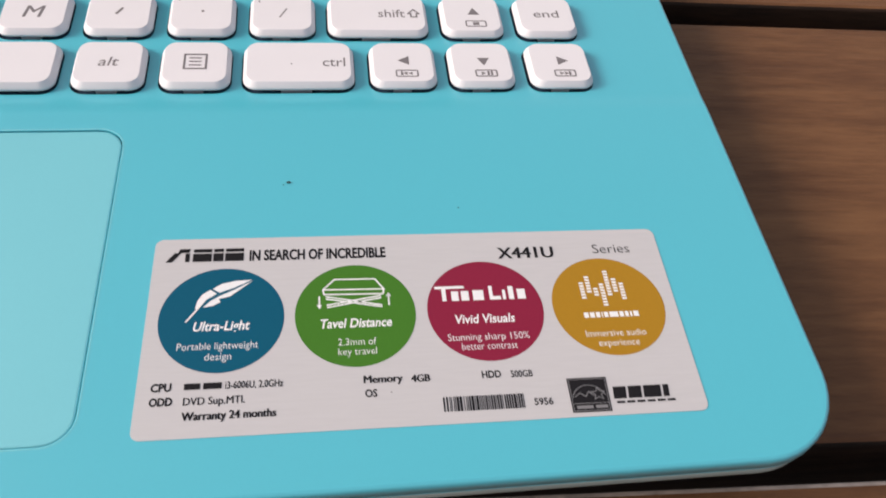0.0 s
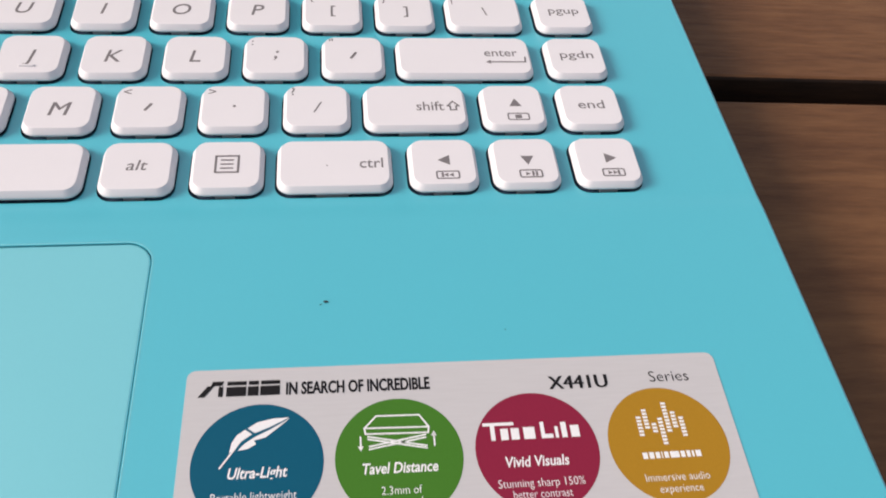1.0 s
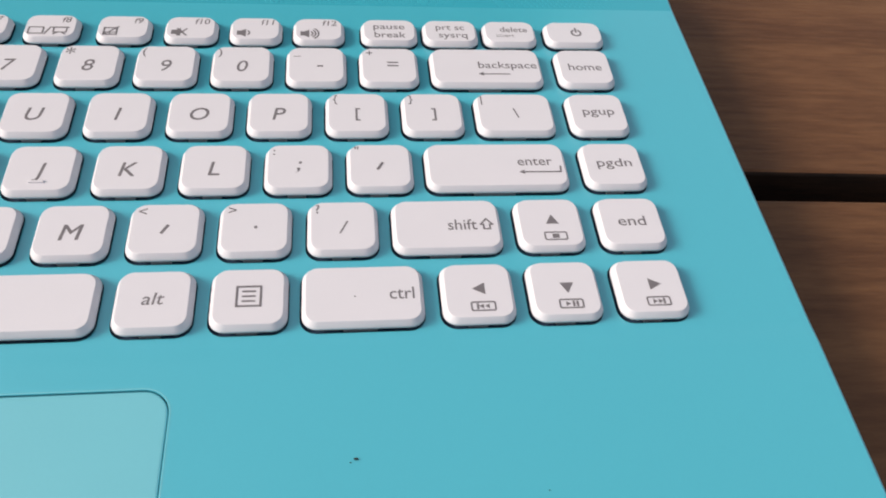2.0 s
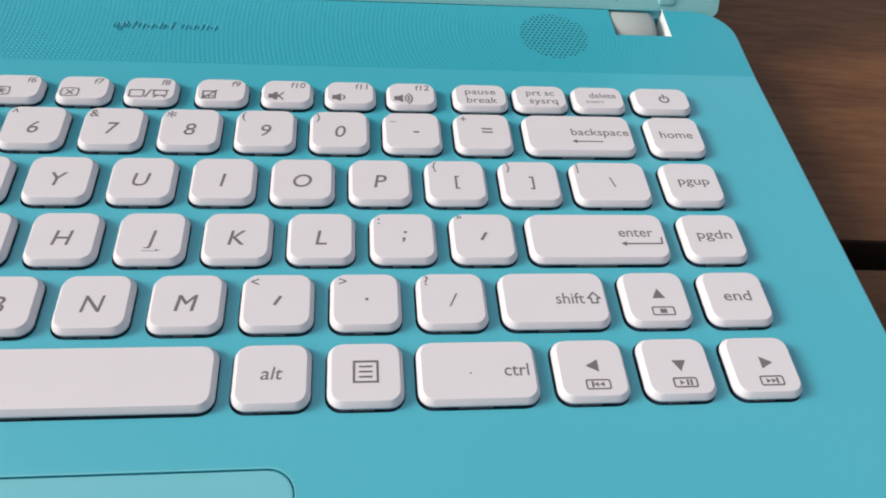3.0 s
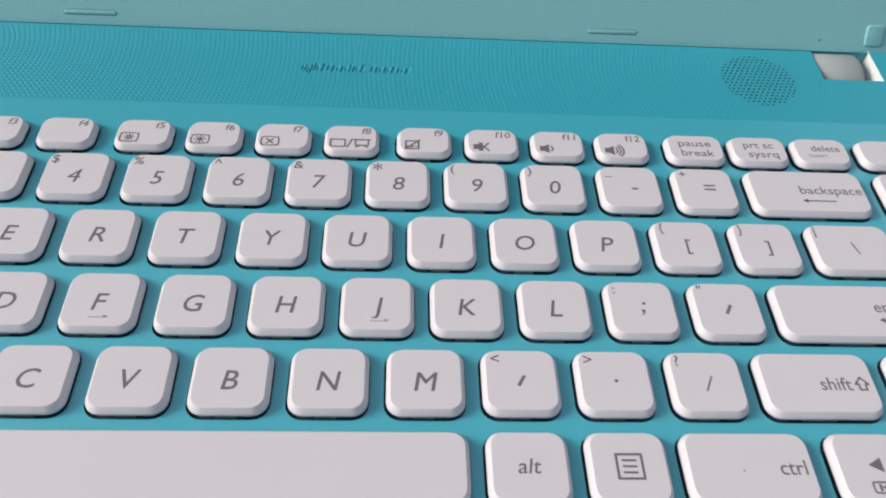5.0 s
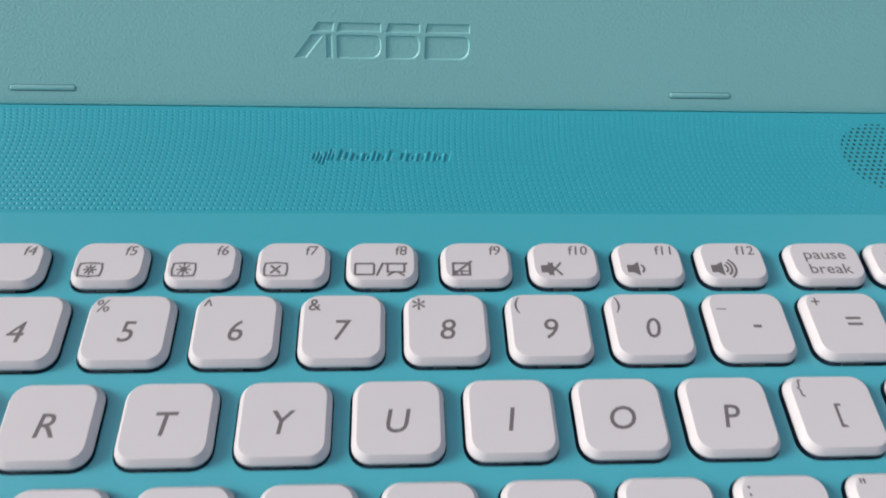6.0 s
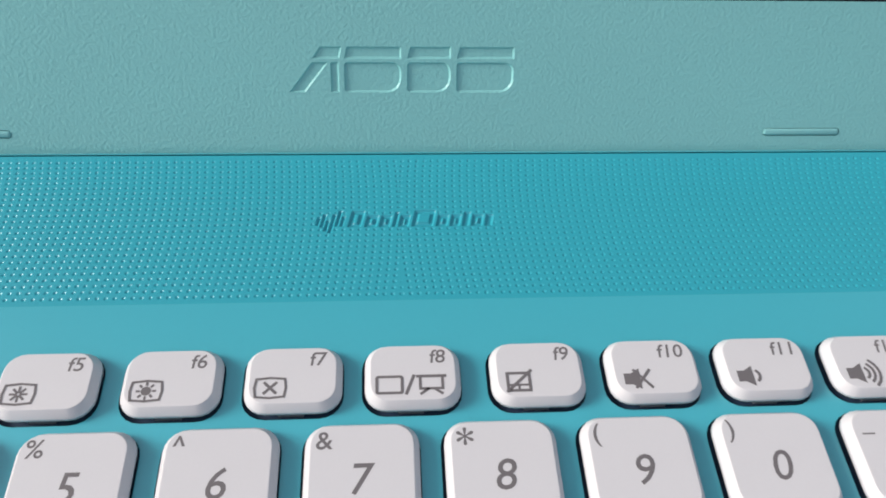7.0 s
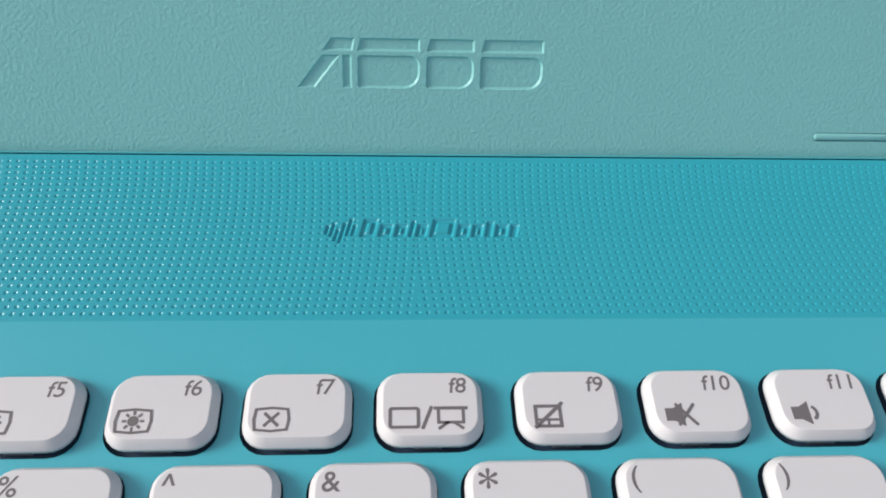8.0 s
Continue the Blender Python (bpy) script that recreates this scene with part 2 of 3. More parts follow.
table = tagged(new("table"), "dark brown slatted hardwood table with open gaps", "table")
TURN_BOARDS, PITCH, GAP = -2.0, 0.1459, 0.0105
table.matrix_world = pose(0.20, 0.1537, TABLE_Z, 0, 0, TURN_BOARDS)
for k in range(-4, 4):
    bm = bmesh.new()
    close = 0.0028 if k == -2 else 0.0   # this board lies nearer to its neighbour
    block(bm, -0.95, k * PITCH + GAP / 2 + close, -0.024, 0.65, (k + 1) * PITCH - GAP / 2 + close, 0.0, 0.0012, 2)
    bm.normal_update()
    for f in bm.faces:   # one board's worn far edge carries its highlight as a pale colour
        if k == -2 and f.normal.y > 0.25 and f.normal.z > 0.25:
            f.material_index = 1
        # board sides coloured dark to stand for the shade in the gaps
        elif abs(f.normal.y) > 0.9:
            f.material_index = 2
    part("board", bm, [board_mat, worn_highlight_mat, beam_shade_mat], table)
for x in (-0.80, -0.15, 0.50):
    bm = bmesh.new()
    block(bm, x - 0.035, -4 * PITCH + 0.01, -0.075, x + 0.035, 4 * PITCH - 0.01, -0.0245, 0.002, 1)
    part("crossbeam", bm, beam_shade_mat, table)
for x in (-0.80, 0.50):
    for y in (-0.52, 0.52):
        bm = bmesh.new()
        block(bm, x - 0.032, y - 0.032, -0.743, x + 0.032, y + 0.032, -0.0755, 0.003, 1)
        part("leg", bm, beam_shade_mat, table)

# ---- laptop ----
laptop = tagged(new("laptop"), "open turquoise laptop with white keys on a wooden table", "laptop")
W, Y0, Y1 = 0.1768, 0.0038, 0.2405
CREASE, TRAY, BACK = 0.0913, 0.0964, 0.2082
Z_PALM, Z_TRAY, Z_END = 0.0223, 0.0220, 0.0234
KEY_Z = 0.0245


def top_z(y):
    """The height of the deck along its depth: palm rest, sunken key tray, rising back."""
    for (a, za), (b, zb) in zip(((-1, Z_PALM), (CREASE, Z_PALM), (TRAY, Z_TRAY), (BACK, Z_TRAY)), ((CREASE, Z_PALM), (TRAY, Z_TRAY), (BACK, Z_TRAY), (Y1, Z_END))):
        if y <= b:
            return za + (zb - za) * (y - a) / (b - a)
    return Z_END


def outline(inset):
    """The deck's outline, with corners at the creases."""
    i = inset
    o = rounded(-W + i, Y0 + i, W - i, Y1 - i, (0.0165 - i, 0.0165 - i, 0.013 - i, 0.013 - i), 10)
    right = [(W - i, y) for y in (CREASE, TRAY, BACK)]
    return o[:22] + right + o[22:] + [(-x, y) for x, y in reversed(right)]


INSET = 0.0009
bm = bmesh.new()
rings = []
for ins, dz in ((INSET, 0.0), (0.0005, -0.00012), (0.0002, -0.0004), (0.0, -0.0009), (0.0, -0.0030), (0.00025, -0.0033), (0.00025, -0.0035), (0.0001, -0.0037), (0.0004, -0.0066), (0.0016, -0.0094)):
    rings.append([(x, y, top_z(y) + dz) for x, y in outline(ins)])
for ins, z in ((0.0060, 0.0100), (0.0100, 0.0072), (0.0120, 0.0068)):
    rings.append([(x, y, z) for x, y in outline(ins)])
loft(bm, rings, cap_top=False)
for f in bm.faces:
    if f.calc_center_median().z < 0.0180:
        f.material_index = 1
part("body", bm, [deck_mat, under_mat], laptop, smooth=True)
for x in (-0.145, 0.145):
    for y in (0.028, 0.222):
        bm = bmesh.new()
        loft(bm, [[(px, py, z) for px, py in rounded(x - 0.016, y - 0.005, x + 0.016, y + 0.005, 0.004, 4)] for z in (0.0075, 0.0034, TABLE_Z)])
        part("rubber_foot", bm, foot_mat, laptop)

# palm rest with the opening of the touchpad
PAD = (-0.0620, 0.0149, 0.0433, 0.0861)
full = outline(INSET)
xe = W - INSET
bm = bmesh.new()
filled(bm, [*full[:22], (xe, CREASE), (-xe, CREASE)], [rounded(*PAD, 0.0052, 7)], lambda x, y: Z_PALM, 0.0012)
part("palm_rest", bm, deck_mat, laptop)
bm = bmesh.new()
rows_y = [CREASE + (TRAY - CREASE) * i / 6 for i in range(7)]
for a, b in zip(rows_y, rows_y[1:]):
    ea, eb = [(3 * s * s - 2 * s ** 3) for s in ((a - CREASE) / (TRAY - CREASE), (b - CREASE) / (TRAY - CREASE))]
    za, zb = Z_PALM + (Z_TRAY - Z_PALM) * ea, Z_PALM + (Z_TRAY - Z_PALM) * eb
    bm.faces.new([bm.verts.new(p) for p in ((-xe, a, za), (xe, a, za), (xe, b, zb), (-xe, b, zb))])
bmesh.ops.remove_doubles(bm, verts=bm.verts, dist=1e-6)
part("tray_slope", bm, deck_mat, laptop, smooth=True)
bm = bmesh.new()
g = 0.00022
pad_rings = [[(x, y, Z_PALM + dz) for x, y in rounded(PAD[0] + g + s, PAD[1] + g + s, PAD[2] - g - s, PAD[3] - g - s, 0.0050 - s, 7)] for s, dz in ((0.0004, -0.00016), (0.00012, -0.00022), (0.0, -0.0004), (0.0, -0.0011))]
loft(bm, pad_rings)
part("touchpad", bm, pad_mat, laptop, "smooth pale turquoise touchpad with thin rim coloured as a highlight")

# rim coloured lighter than the deck for the highlight along its edge
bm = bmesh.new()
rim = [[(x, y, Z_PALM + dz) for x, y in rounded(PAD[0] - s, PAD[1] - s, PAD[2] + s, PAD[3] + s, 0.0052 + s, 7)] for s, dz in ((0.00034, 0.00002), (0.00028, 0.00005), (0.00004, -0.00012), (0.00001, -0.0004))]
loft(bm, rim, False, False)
part("touchpad_rim", bm, rim_mat, laptop, "thin rim round the touchpad, coloured light as a highlight", smooth=True)

# ---- keys: name, centre x, row y, width of the top, depth of the top ----
U = 0.019
ROW = [0.1054, 0.1238, 0.1421, 0.1605, 0.1788]
FROW = 0.1937
KW, KD, FD = 0.0139, 0.0134, 0.0088
RIGHT = 0.1420
keys = []   # (kind, cx, cy, w, d)


def span(kind, x0, x1, y):
    keys.append((kind, (x0 + x1) / 2, y, x1 - x0, KD))


for i, c in enumerate("`1234567890-="):
    keys.append((c, -0.139 + 0.0190 * i + 0.0000, ROW[4], KW, KD))
span("backspace", 0.1009, 0.1295, ROW[4])
span("tab", -0.1461, -0.1196, ROW[3])
for i, c in enumerate("QWERTYUIOP[]"):
    keys.append((c, 0.0041 + U * (i - 6), ROW[3], KW, KD))
span("\\", 0.1109, 0.1295, ROW[3])
span("caps", -0.1461, -0.1146, ROW[2])
for i, c in enumerate("ASDFGHJKL;'"):
    keys.append((c, -0.0100 + U * (i - 5), ROW[2], KW, KD))
span("enter", 0.0966, 0.1295, ROW[2])
span("lshift", -0.1461, -0.0857, ROW[1])
for i, c in enumerate("ZXCVBNM,./"):
    keys.append((c, -0.0000 + U * (i - 5), ROW[1], KW, KD))
span("shift", 0.0877, 0.1107, ROW[1])
span("lctrl", -0.1461, -0.1240, ROW[0])
for kind, x in (("fn", -0.1120), ("win", -0.0930), ("lalt", -0.0740)):
    keys.append((kind, x, ROW[0], KW, KD))
span("space", -0.0625, 0.0262, ROW[0])
keys += [("alt", 0.0379, ROW[0], KW, KD), ("menu", 0.0567, ROW[0], KW, KD)]
span("ctrl", 0.0681, 0.0917, ROW[0])
keys += [("left", 0.1040, ROW[0], KW, KD), ("down", 0.1228, ROW[0], KW, KD), ("right", RIGHT, ROW[0], KW, KD)]
keys += [("up", 0.1228, ROW[1], KW, KD), ("end", RIGHT, ROW[1], KW, KD), ("pgdn", RIGHT, ROW[2], KW, KD), ("pgup", RIGHT, ROW[3], KW, KD), ("home", RIGHT + 0.0003, ROW[4], KW, KD)]
for i, x in enumerate((-0.1202, -0.1031, -0.0860, -0.0689, -0.0502, -0.0330, -0.0159, 0.0012, 0.0195, 0.0368, 0.0538, 0.0706)):
    keys.append((f"f{i + 1}", x, FROW, 0.0122, FD))
keys.append(("esc", -0.1390, FROW, 0.0142, FD))
keys += [("pause", 0.0898, FROW, 0.0138, FD), ("prtsc", 0.1068, FROW, 0.0138, FD), ("delete", 0.1236, FROW, 0.0136, FD), ("power", 0.1422, FROW, 0.0152, FD)]

# key tray with one opening for each key
bm = bmesh.new()
holes = [rounded(x - w / 2 - 0.00130, y - d / 2 - 0.00130, x + w / 2 + 0.00102, y + d / 2 + 0.00106, 0.0035, 5) for _, x, y, w, d in keys]
filled(bm, [(-xe, TRAY), (xe, TRAY), (xe, BACK), (-xe, BACK)], holes, lambda x, y: Z_TRAY, 0.0006)
part("key_tray", bm, deck_mat, laptop)
# plate under the keys, coloured dark navy for the shade in their gaps
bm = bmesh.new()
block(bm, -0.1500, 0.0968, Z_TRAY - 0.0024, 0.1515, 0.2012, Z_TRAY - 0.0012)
part("key_plate", bm, recess_shade_mat, laptop, "key plate coloured dark as the shade round the keys")

INK_Z = KEY_Z + 0.00002


def frame_icon(bm, x, y, w, h, z, t=0.00028, r=0.0):
    pts = rounded(x - w / 2, y - h / 2, x + w / 2, y + h / 2, r, 3) if r else [(x - w / 2, y - h / 2), (x + w / 2, y - h / 2), (x + w / 2, y + h / 2), (x - w / 2, y + h / 2)]
    stroke(bm, pts, t, z, True)


def tri(bm, x, y, s, way, z):
    a = {"up": 90, "left": 180, "down": 270, "right": 0}[way]
    poly(bm, [(x + s * math.cos(radians(a + k)) , y + s * math.sin(radians(a + k))) for k in (0, 122, 238)], z)


def loudspeaker(bm, x, y, z):
    poly(bm, [(x - 0.0018, y - 0.0009), (x - 0.0007, y - 0.0009), (x + 0.0006, y - 0.0017), (x + 0.0006, y + 0.0017), (x - 0.0007, y + 0.0009), (x - 0.0018, y + 0.0009)], z)


SHIFTED = dict(zip("`1234567890-=[]\\;',./", "~!@#$%^&*()_+{}|:\"<>?"))
WORDS = {"home": (0, -0.0016, 0.0029, 0.0092), "pgup": (0.0002, -0.0010, 0.0029, 0.0084), "pgdn": (0.0002, -0.0010, 0.0029, 0.0088), "end": (0.0001, -0.0014, 0.0030, 0.0066), "alt": (0, -0.0014, 0.0031, 0.0044)}


def legend(kind, x, y, w, d):
    """The print on one key, as a flat mesh."""
    bm = bmesh.new()
    z = INK_Z
    if len(kind) == 1:
        if kind.isalpha():
            write(bm, kind, x, y - 0.0028, z, 0.0045, align="CENTER", bold=0.006, shear=0.16)
        elif kind.isdigit():
            write(bm, kind, x + 0.0002, y - 0.0030, z, 0.0045, align="CENTER", bold=0.004, shear=0.14)
            write(bm, SHIFTED[kind], x - 0.0062, y + (0.0018 if kind == "8" else 0.0034), z, 0.0042 if kind == "8" else 0.0027, align="LEFT", bold=0.008)
        else:
            low = {"-": -0.0020, "=": -0.0018, "[": -0.0020, "]": -0.0020, ";": -0.0014, "'": 0.0000, ",": -0.0002, ".": -0.0004, "/": -0.0022, "\\": -0.0020, "`": -0.003}[kind]
            if kind in ",'":
                stroke(bm, [(x - 0.0005, y - 0.0012), (x + 0.0006, y + 0.0007)], 0.00045, z)
            else:
                write(bm, kind, x + (0.0010 if kind in "-=" else 0.0002), y + low, z, 0.0036 if kind in "[]/\\" else 0.0044, align="CENTER", bold=0.006, shear=0.2 if kind in "',;/" else 0.0)
            write(bm, SHIFTED[kind], x - min(w, 0.0142) / 2 - (w - 0.0142) / 2 + 0.0009, y + 0.0036, z, 0.0026, align="LEFT", bold=0.008)
    elif kind in WORDS:
        dx, dy, cap, width = WORDS[kind]
        write(bm, kind, x + dx, y + dy, z, cap, width, "CENTER", 0.006, 0.16 if kind == "alt" else 0.0)
    elif kind == "ctrl":
        write(bm, "ctrl", x + w / 2 - 0.0012, y - 0.0016, z, 0.0031, 0.0052, "RIGHT", 0.006)
    elif kind == "shift":
        write(bm, "shift", x + w / 2 - 0.0048, y - 0.0018, z, 0.0031, 0.0066, "RIGHT", 0.006)
        ax, ay = x + w / 2 - 0.0026, y - 0.0004
        stroke(bm, [(ax - 0.0007, ay - 0.0013), (ax + 0.0007, ay - 0.0013), (ax + 0.0007, ay), (ax + 0.0014, ay), (ax, ay + 0.0016), (ax - 0.0014, ay), (ax - 0.0007, ay)], 0.00026, z, True)
    elif kind == "enter":
        write(bm, "enter", x + w / 2 - 0.0028, y - 0.0004, z, 0.0030, 0.0086, "RIGHT", 0.006)
        stroke(bm, [(x + w / 2 - 0.0105, y - 0.0026), (x + w / 2 - 0.0012, y - 0.0026), (x + w / 2 - 0.0010, y - 0.0008)], 0.00028, z)
        tri(bm, x + w / 2 - 0.0105, y - 0.0026, 0.0009, "left", z)
    elif kind == "backspace":
        write(bm, "backspace", x + w / 2 - 0.0006, y - 0.0010, z, 0.0028, 0.0160, "RIGHT", 0.006)
        stroke(bm, [(x + w / 2 - 0.0160, y - 0.0034), (x + w / 2 - 0.0085, y - 0.0034)], 0.00028, z)
        tri(bm, x + w / 2 - 0.0160, y - 0.0034, 0.0009, "left", z)
    elif kind == "menu":
        frame_icon(bm, x, y, 0.0048, 0.0048, z, 0.0003)
        for k in (-1, 0, 1):
            stroke(bm, [(x - 0.0012, y + 0.0012 * k), (x + 0.0012, y + 0.0012 * k)], 0.00028, z)
    elif kind in ("up", "down", "left", "right"):
        tri(bm, x + 0.0005, y + 0.0004, 0.0018, kind, z)
        cx, cy = x + 0.0007, y - 0.0041
        frame_icon(bm, cx, cy, 0.0050, 0.0021, z, 0.00024, 0.0004)
        if kind == "up":
            poly(bm, [(cx - 0.0008, cy - 0.0006), (cx + 0.0008, cy - 0.0006), (cx + 0.0008, cy + 0.0006), (cx - 0.0008, cy + 0.0006)], z)
        elif kind == "down":
            tri(bm, cx - 0.0008, cy, 0.0007, "right", z)
            for k in (0.0005, 0.0013):
                stroke(bm, [(cx + k, cy - 0.0005), (cx + k, cy + 0.0005)], 0.00034, z)
        else:
            s = 1 if kind == "right" else -1
            for k in (-0.0009, 0.0003):
                tri(bm, cx + s * k, cy, 0.0007, kind, z)
            stroke(bm, [(cx + s * 0.0012, cy - 0.0005), (cx + s * 0.0012, cy + 0.0005)], 0.00034, z)
    elif kind == "pause":
        write(bm, "pause", x, y + 0.0004, z, 0.0025, 0.0086, "CENTER", 0.006)
        write(bm, "break", x + 0.0002, y - 0.0032, z, 0.0025, 0.0086, "CENTER", 0.006)
    elif kind == "prtsc":
        write(bm, "prt sc", x, y + 0.0004, z, 0.0025, 0.0080, "CENTER", 0.006)
        write(bm, "sysrq", x + 0.0006, y - 0.0030, z, 0.0025, 0.0080, "CENTER", 0.006)
    elif kind == "delete":
        write(bm, "delete", x + 0.0012, y - 0.0002, z, 0.0024, 0.0078, "CENTER", 0.006)
        write(bm, "insert", x - 0.0014, y - 0.0024, z, 0.0014, 0.0050, "CENTER")
    elif kind == "power":
        stroke(bm, arc(x + 0.0006, y - 0.0002, 0.0013, 120, 420, 16), 0.00034, z)
        stroke(bm, [(x + 0.0006, y + 0.0001), (x + 0.0006, y + 0.0018)], 0.00034, z)
    elif kind[0] == "f" and kind[1:].isdigit():
        write(bm, kind, x + w / 2 - 0.0013, y + 0.0015, z, 0.0023, align="RIGHT", bold=0.008, shear=0.10)
        cx, cy = x - 0.0031, y - 0.0020
        if kind in ("f5", "f6", "f7"):
            stroke(bm, [(cx - 0.0020, cy - 0.0014), (cx, cy - 0.0016), (cx + 0.0020, cy - 0.0014), (cx + 0.0022, cy), (cx + 0.0020, cy + 0.0014), (cx, cy + 0.0016), (cx - 0.0020, cy + 0.0014), (cx - 0.0022, cy)], 0.00022, z, True)
        if kind in ("f5", "f6"):
            for k in range(8):
                a = radians(45 * k)
                r0, r1 = (0.0003, 0.0011) if kind == "f5" else (0.00095, 0.00125)
                stroke(bm, [(cx + r0 * math.cos(a), cy + r0 * math.sin(a)), (cx + r1 * math.cos(a), cy + r1 * math.sin(a))], 0.00022, z)
            if kind == "f6":
                disc(bm, cx, cy, 0.00072, z, 14)
        elif kind == "f7":
            for s in (1, -1):
                stroke(bm, [(cx - 0.0008, cy - 0.0008 * s), (cx + 0.0008, cy + 0.0008 * s)], 0.00028, z)
        elif kind == "f8":
            frame_icon(bm, x - 0.0034, cy, 0.0036, 0.0026, z, 0.00026, 0.0003)
            stroke(bm, [(x - 0.0010, cy - 0.0014), (x + 0.0001, cy + 0.0014)], 0.0003, z)
            frame_icon(bm, x + 0.0026, cy + 0.0003, 0.0032, 0.0020, z, 0.00026)
            stroke(bm, [(x + 0.0006, cy + 0.0013), (x + 0.0046, cy + 0.0013)], 0.0003, z)
            for s in (1, -1):
                stroke(bm, [(x + 0.0026 + 0.0004 * s, cy - 0.0007), (x + 0.0026 + 0.0015 * s, cy - 0.0015)], 0.00026, z)
        elif kind == "f9":
            frame_icon(bm, cx, cy, 0.0032, 0.0028, z, 0.00028)
            stroke(bm, [(cx - 0.0015, cy - 0.0005), (cx + 0.0015, cy - 0.0005)], 0.00022, z)
            stroke(bm, [(cx, cy - 0.0014), (cx, cy - 0.0005)], 0.00022, z)
            stroke(bm, [(cx - 0.0017, cy - 0.0015), (cx + 0.0019, cy + 0.0018)], 0.0003, z)
        elif kind in ("f10", "f11", "f12"):
            loudspeaker(bm, cx, cy, z)
            if kind == "f10":
                for s in (1, -1):
                    stroke(bm, [(cx - 0.0002, cy - 0.0014 * s), (cx + 0.0021, cy + 0.0014 * s)], 0.00028, z + 2e-5)
            else:
                for k in range(1 if kind == "f11" else 3):
                    stroke(bm, arc(cx + 0.0005, cy, 0.0010 + 0.0008 * k, -52, 52, 6), 0.00028, z)
    if not bm.faces:
        bm.free()
        return None
    return bm


cap_meshes = {}


def cap_mesh(w, d):
    """A key cap of that top size: flat top, soft bevel, short skirt; open below."""
    key = (round(w, 5), round(d, 5))
    if key not in cap_meshes:
        bm = bmesh.new()
        rings = []
        for out, z, r in ((-0.00010, 0.0, 0.0026), (0.0, -0.00002, 0.0026), (0.00006, -0.00008, 0.0027), (0.00078, -0.00128, 0.0032), (0.00084, -0.00142, 0.0032), (0.00086, -0.0019, 0.0032), (-0.0003, -0.0020, 0.0022)):
            rings.append([(x, y, z) for x, y in rounded(-w / 2 - out, -d / 2 - out, w / 2 + out, d / 2 + out, r, 5)])
        loft(bm, rings)
        me = bpy.data.meshes.new("key")
        bm.to_mesh(me)
        bm.free()
        me.materials.append(key_mat)
        for p in me.polygons:
            p.use_smooth = abs(p.normal.z) < 0.98
        cap_meshes[key] = me
    return cap_meshes[key]


stem_meshes = {}
for kind, x, y, w, d in keys:
    key = new("key", cap_mesh(w, d))
    key.parent, key.location = laptop, (x, y, KEY_Z)
    if kind == "space":
        tagged(key, "long white space bar")
    stem_key = (round(w, 5), round(d, 5))
    if stem_key not in stem_meshes:
        bm = bmesh.new()
        block(bm, -w * 0.18, -d / 2 - 0.0003, -0.0037, w * 0.12, d / 2 - 0.002, -0.0018)
        me = bpy.data.meshes.new("key_hinge")
        bm.to_mesh(me)
        bm.free()
        me.materials.append(stem_mat)
        stem_meshes[stem_key] = me
    hinge = new("key_hinge", stem_meshes[stem_key])
    hinge.parent = key
    if kind in ("F", "J"):
        bm = bmesh.new()
        block(bm, -0.0017, -0.0047, -0.0001, 0.0017, -0.0041, 0.00042, 0.00016, 2)
        part("homing_bump", bm, key_mat, key)
    ink = legend(kind, 0, 0, w, d)
    if ink:
        bmesh.ops.translate(ink, verts=ink.verts, vec=(0, 0, -KEY_Z))
        part("legend", ink, ink_mat, key)

# ---- back of the deck: dimpled panel, loudspeakers, hinge notches ----
SPK = ((0.1163, 0.2252), (-0.1163, 0.2252))
NOTCH = (0.1363, 0.2266, 0.1545)


def back_plane(y):
    return Z_TRAY + (Z_END - Z_TRAY) * (y - BACK) / (Y1 - BACK)


MARK_Y = 0.2230
# slanted bars, then plain blocks: x, width, foot, top
MARK = [(-0.0142 + 0.00082 * i, 0.0004, lo, hi) for i, (lo, hi) in enumerate(((0.0004, 0.0021), (0.0, 0.0026), (-0.0008, 0.0014), (-0.0012, 0.0026), (0.0002, 0.0034), (0.0002, 0.0022)))]
MARK += [(-0.0087 + (x0 + 0.0086) * 1.17, ww * 1.12, 0.0, hh) for x0, ww, hh in ((-0.0086, 0.0018, 0.0033), (-0.0062, 0.0016, 0.0023), (-0.0041, 0.0014, 0.0023), (-0.0022, 0.0004, 0.0030), (-0.0013, 0.0013, 0.0023), (0.0006, 0.0030, 0.0033), (0.0041, 0.0015, 0.0023), (0.0061, 0.0013, 0.0023), (0.0079, 0.0008, 0.0029), (0.0092, 0.0015, 0.0023), (0.0112, 0.0009, 0.0023))]


def engraved(xs, ys):
    """Depth of the mark sunk into the panel: bars and blocks that lean to the right."""
    depth, near = np.zeros_like(xs), np.zeros(xs.shape, dtype=bool)
    lx = xs - (ys - MARK_Y) * 0.22
    for x0, ww, lo, hi in MARK:
        gap = np.minimum(np.minimum(lx - x0, x0 + ww - lx), np.minimum(ys - MARK_Y - lo, MARK_Y + hi - ys))
        groove = np.clip((gap + 0.00012) / 0.00022, 0, 1) * np.clip((0.00075 - gap) / 0.00022, 0, 1)
        depth = np.maximum(depth, groove * 0.00036)
        near |= gap > -0.00035
    return near, depth


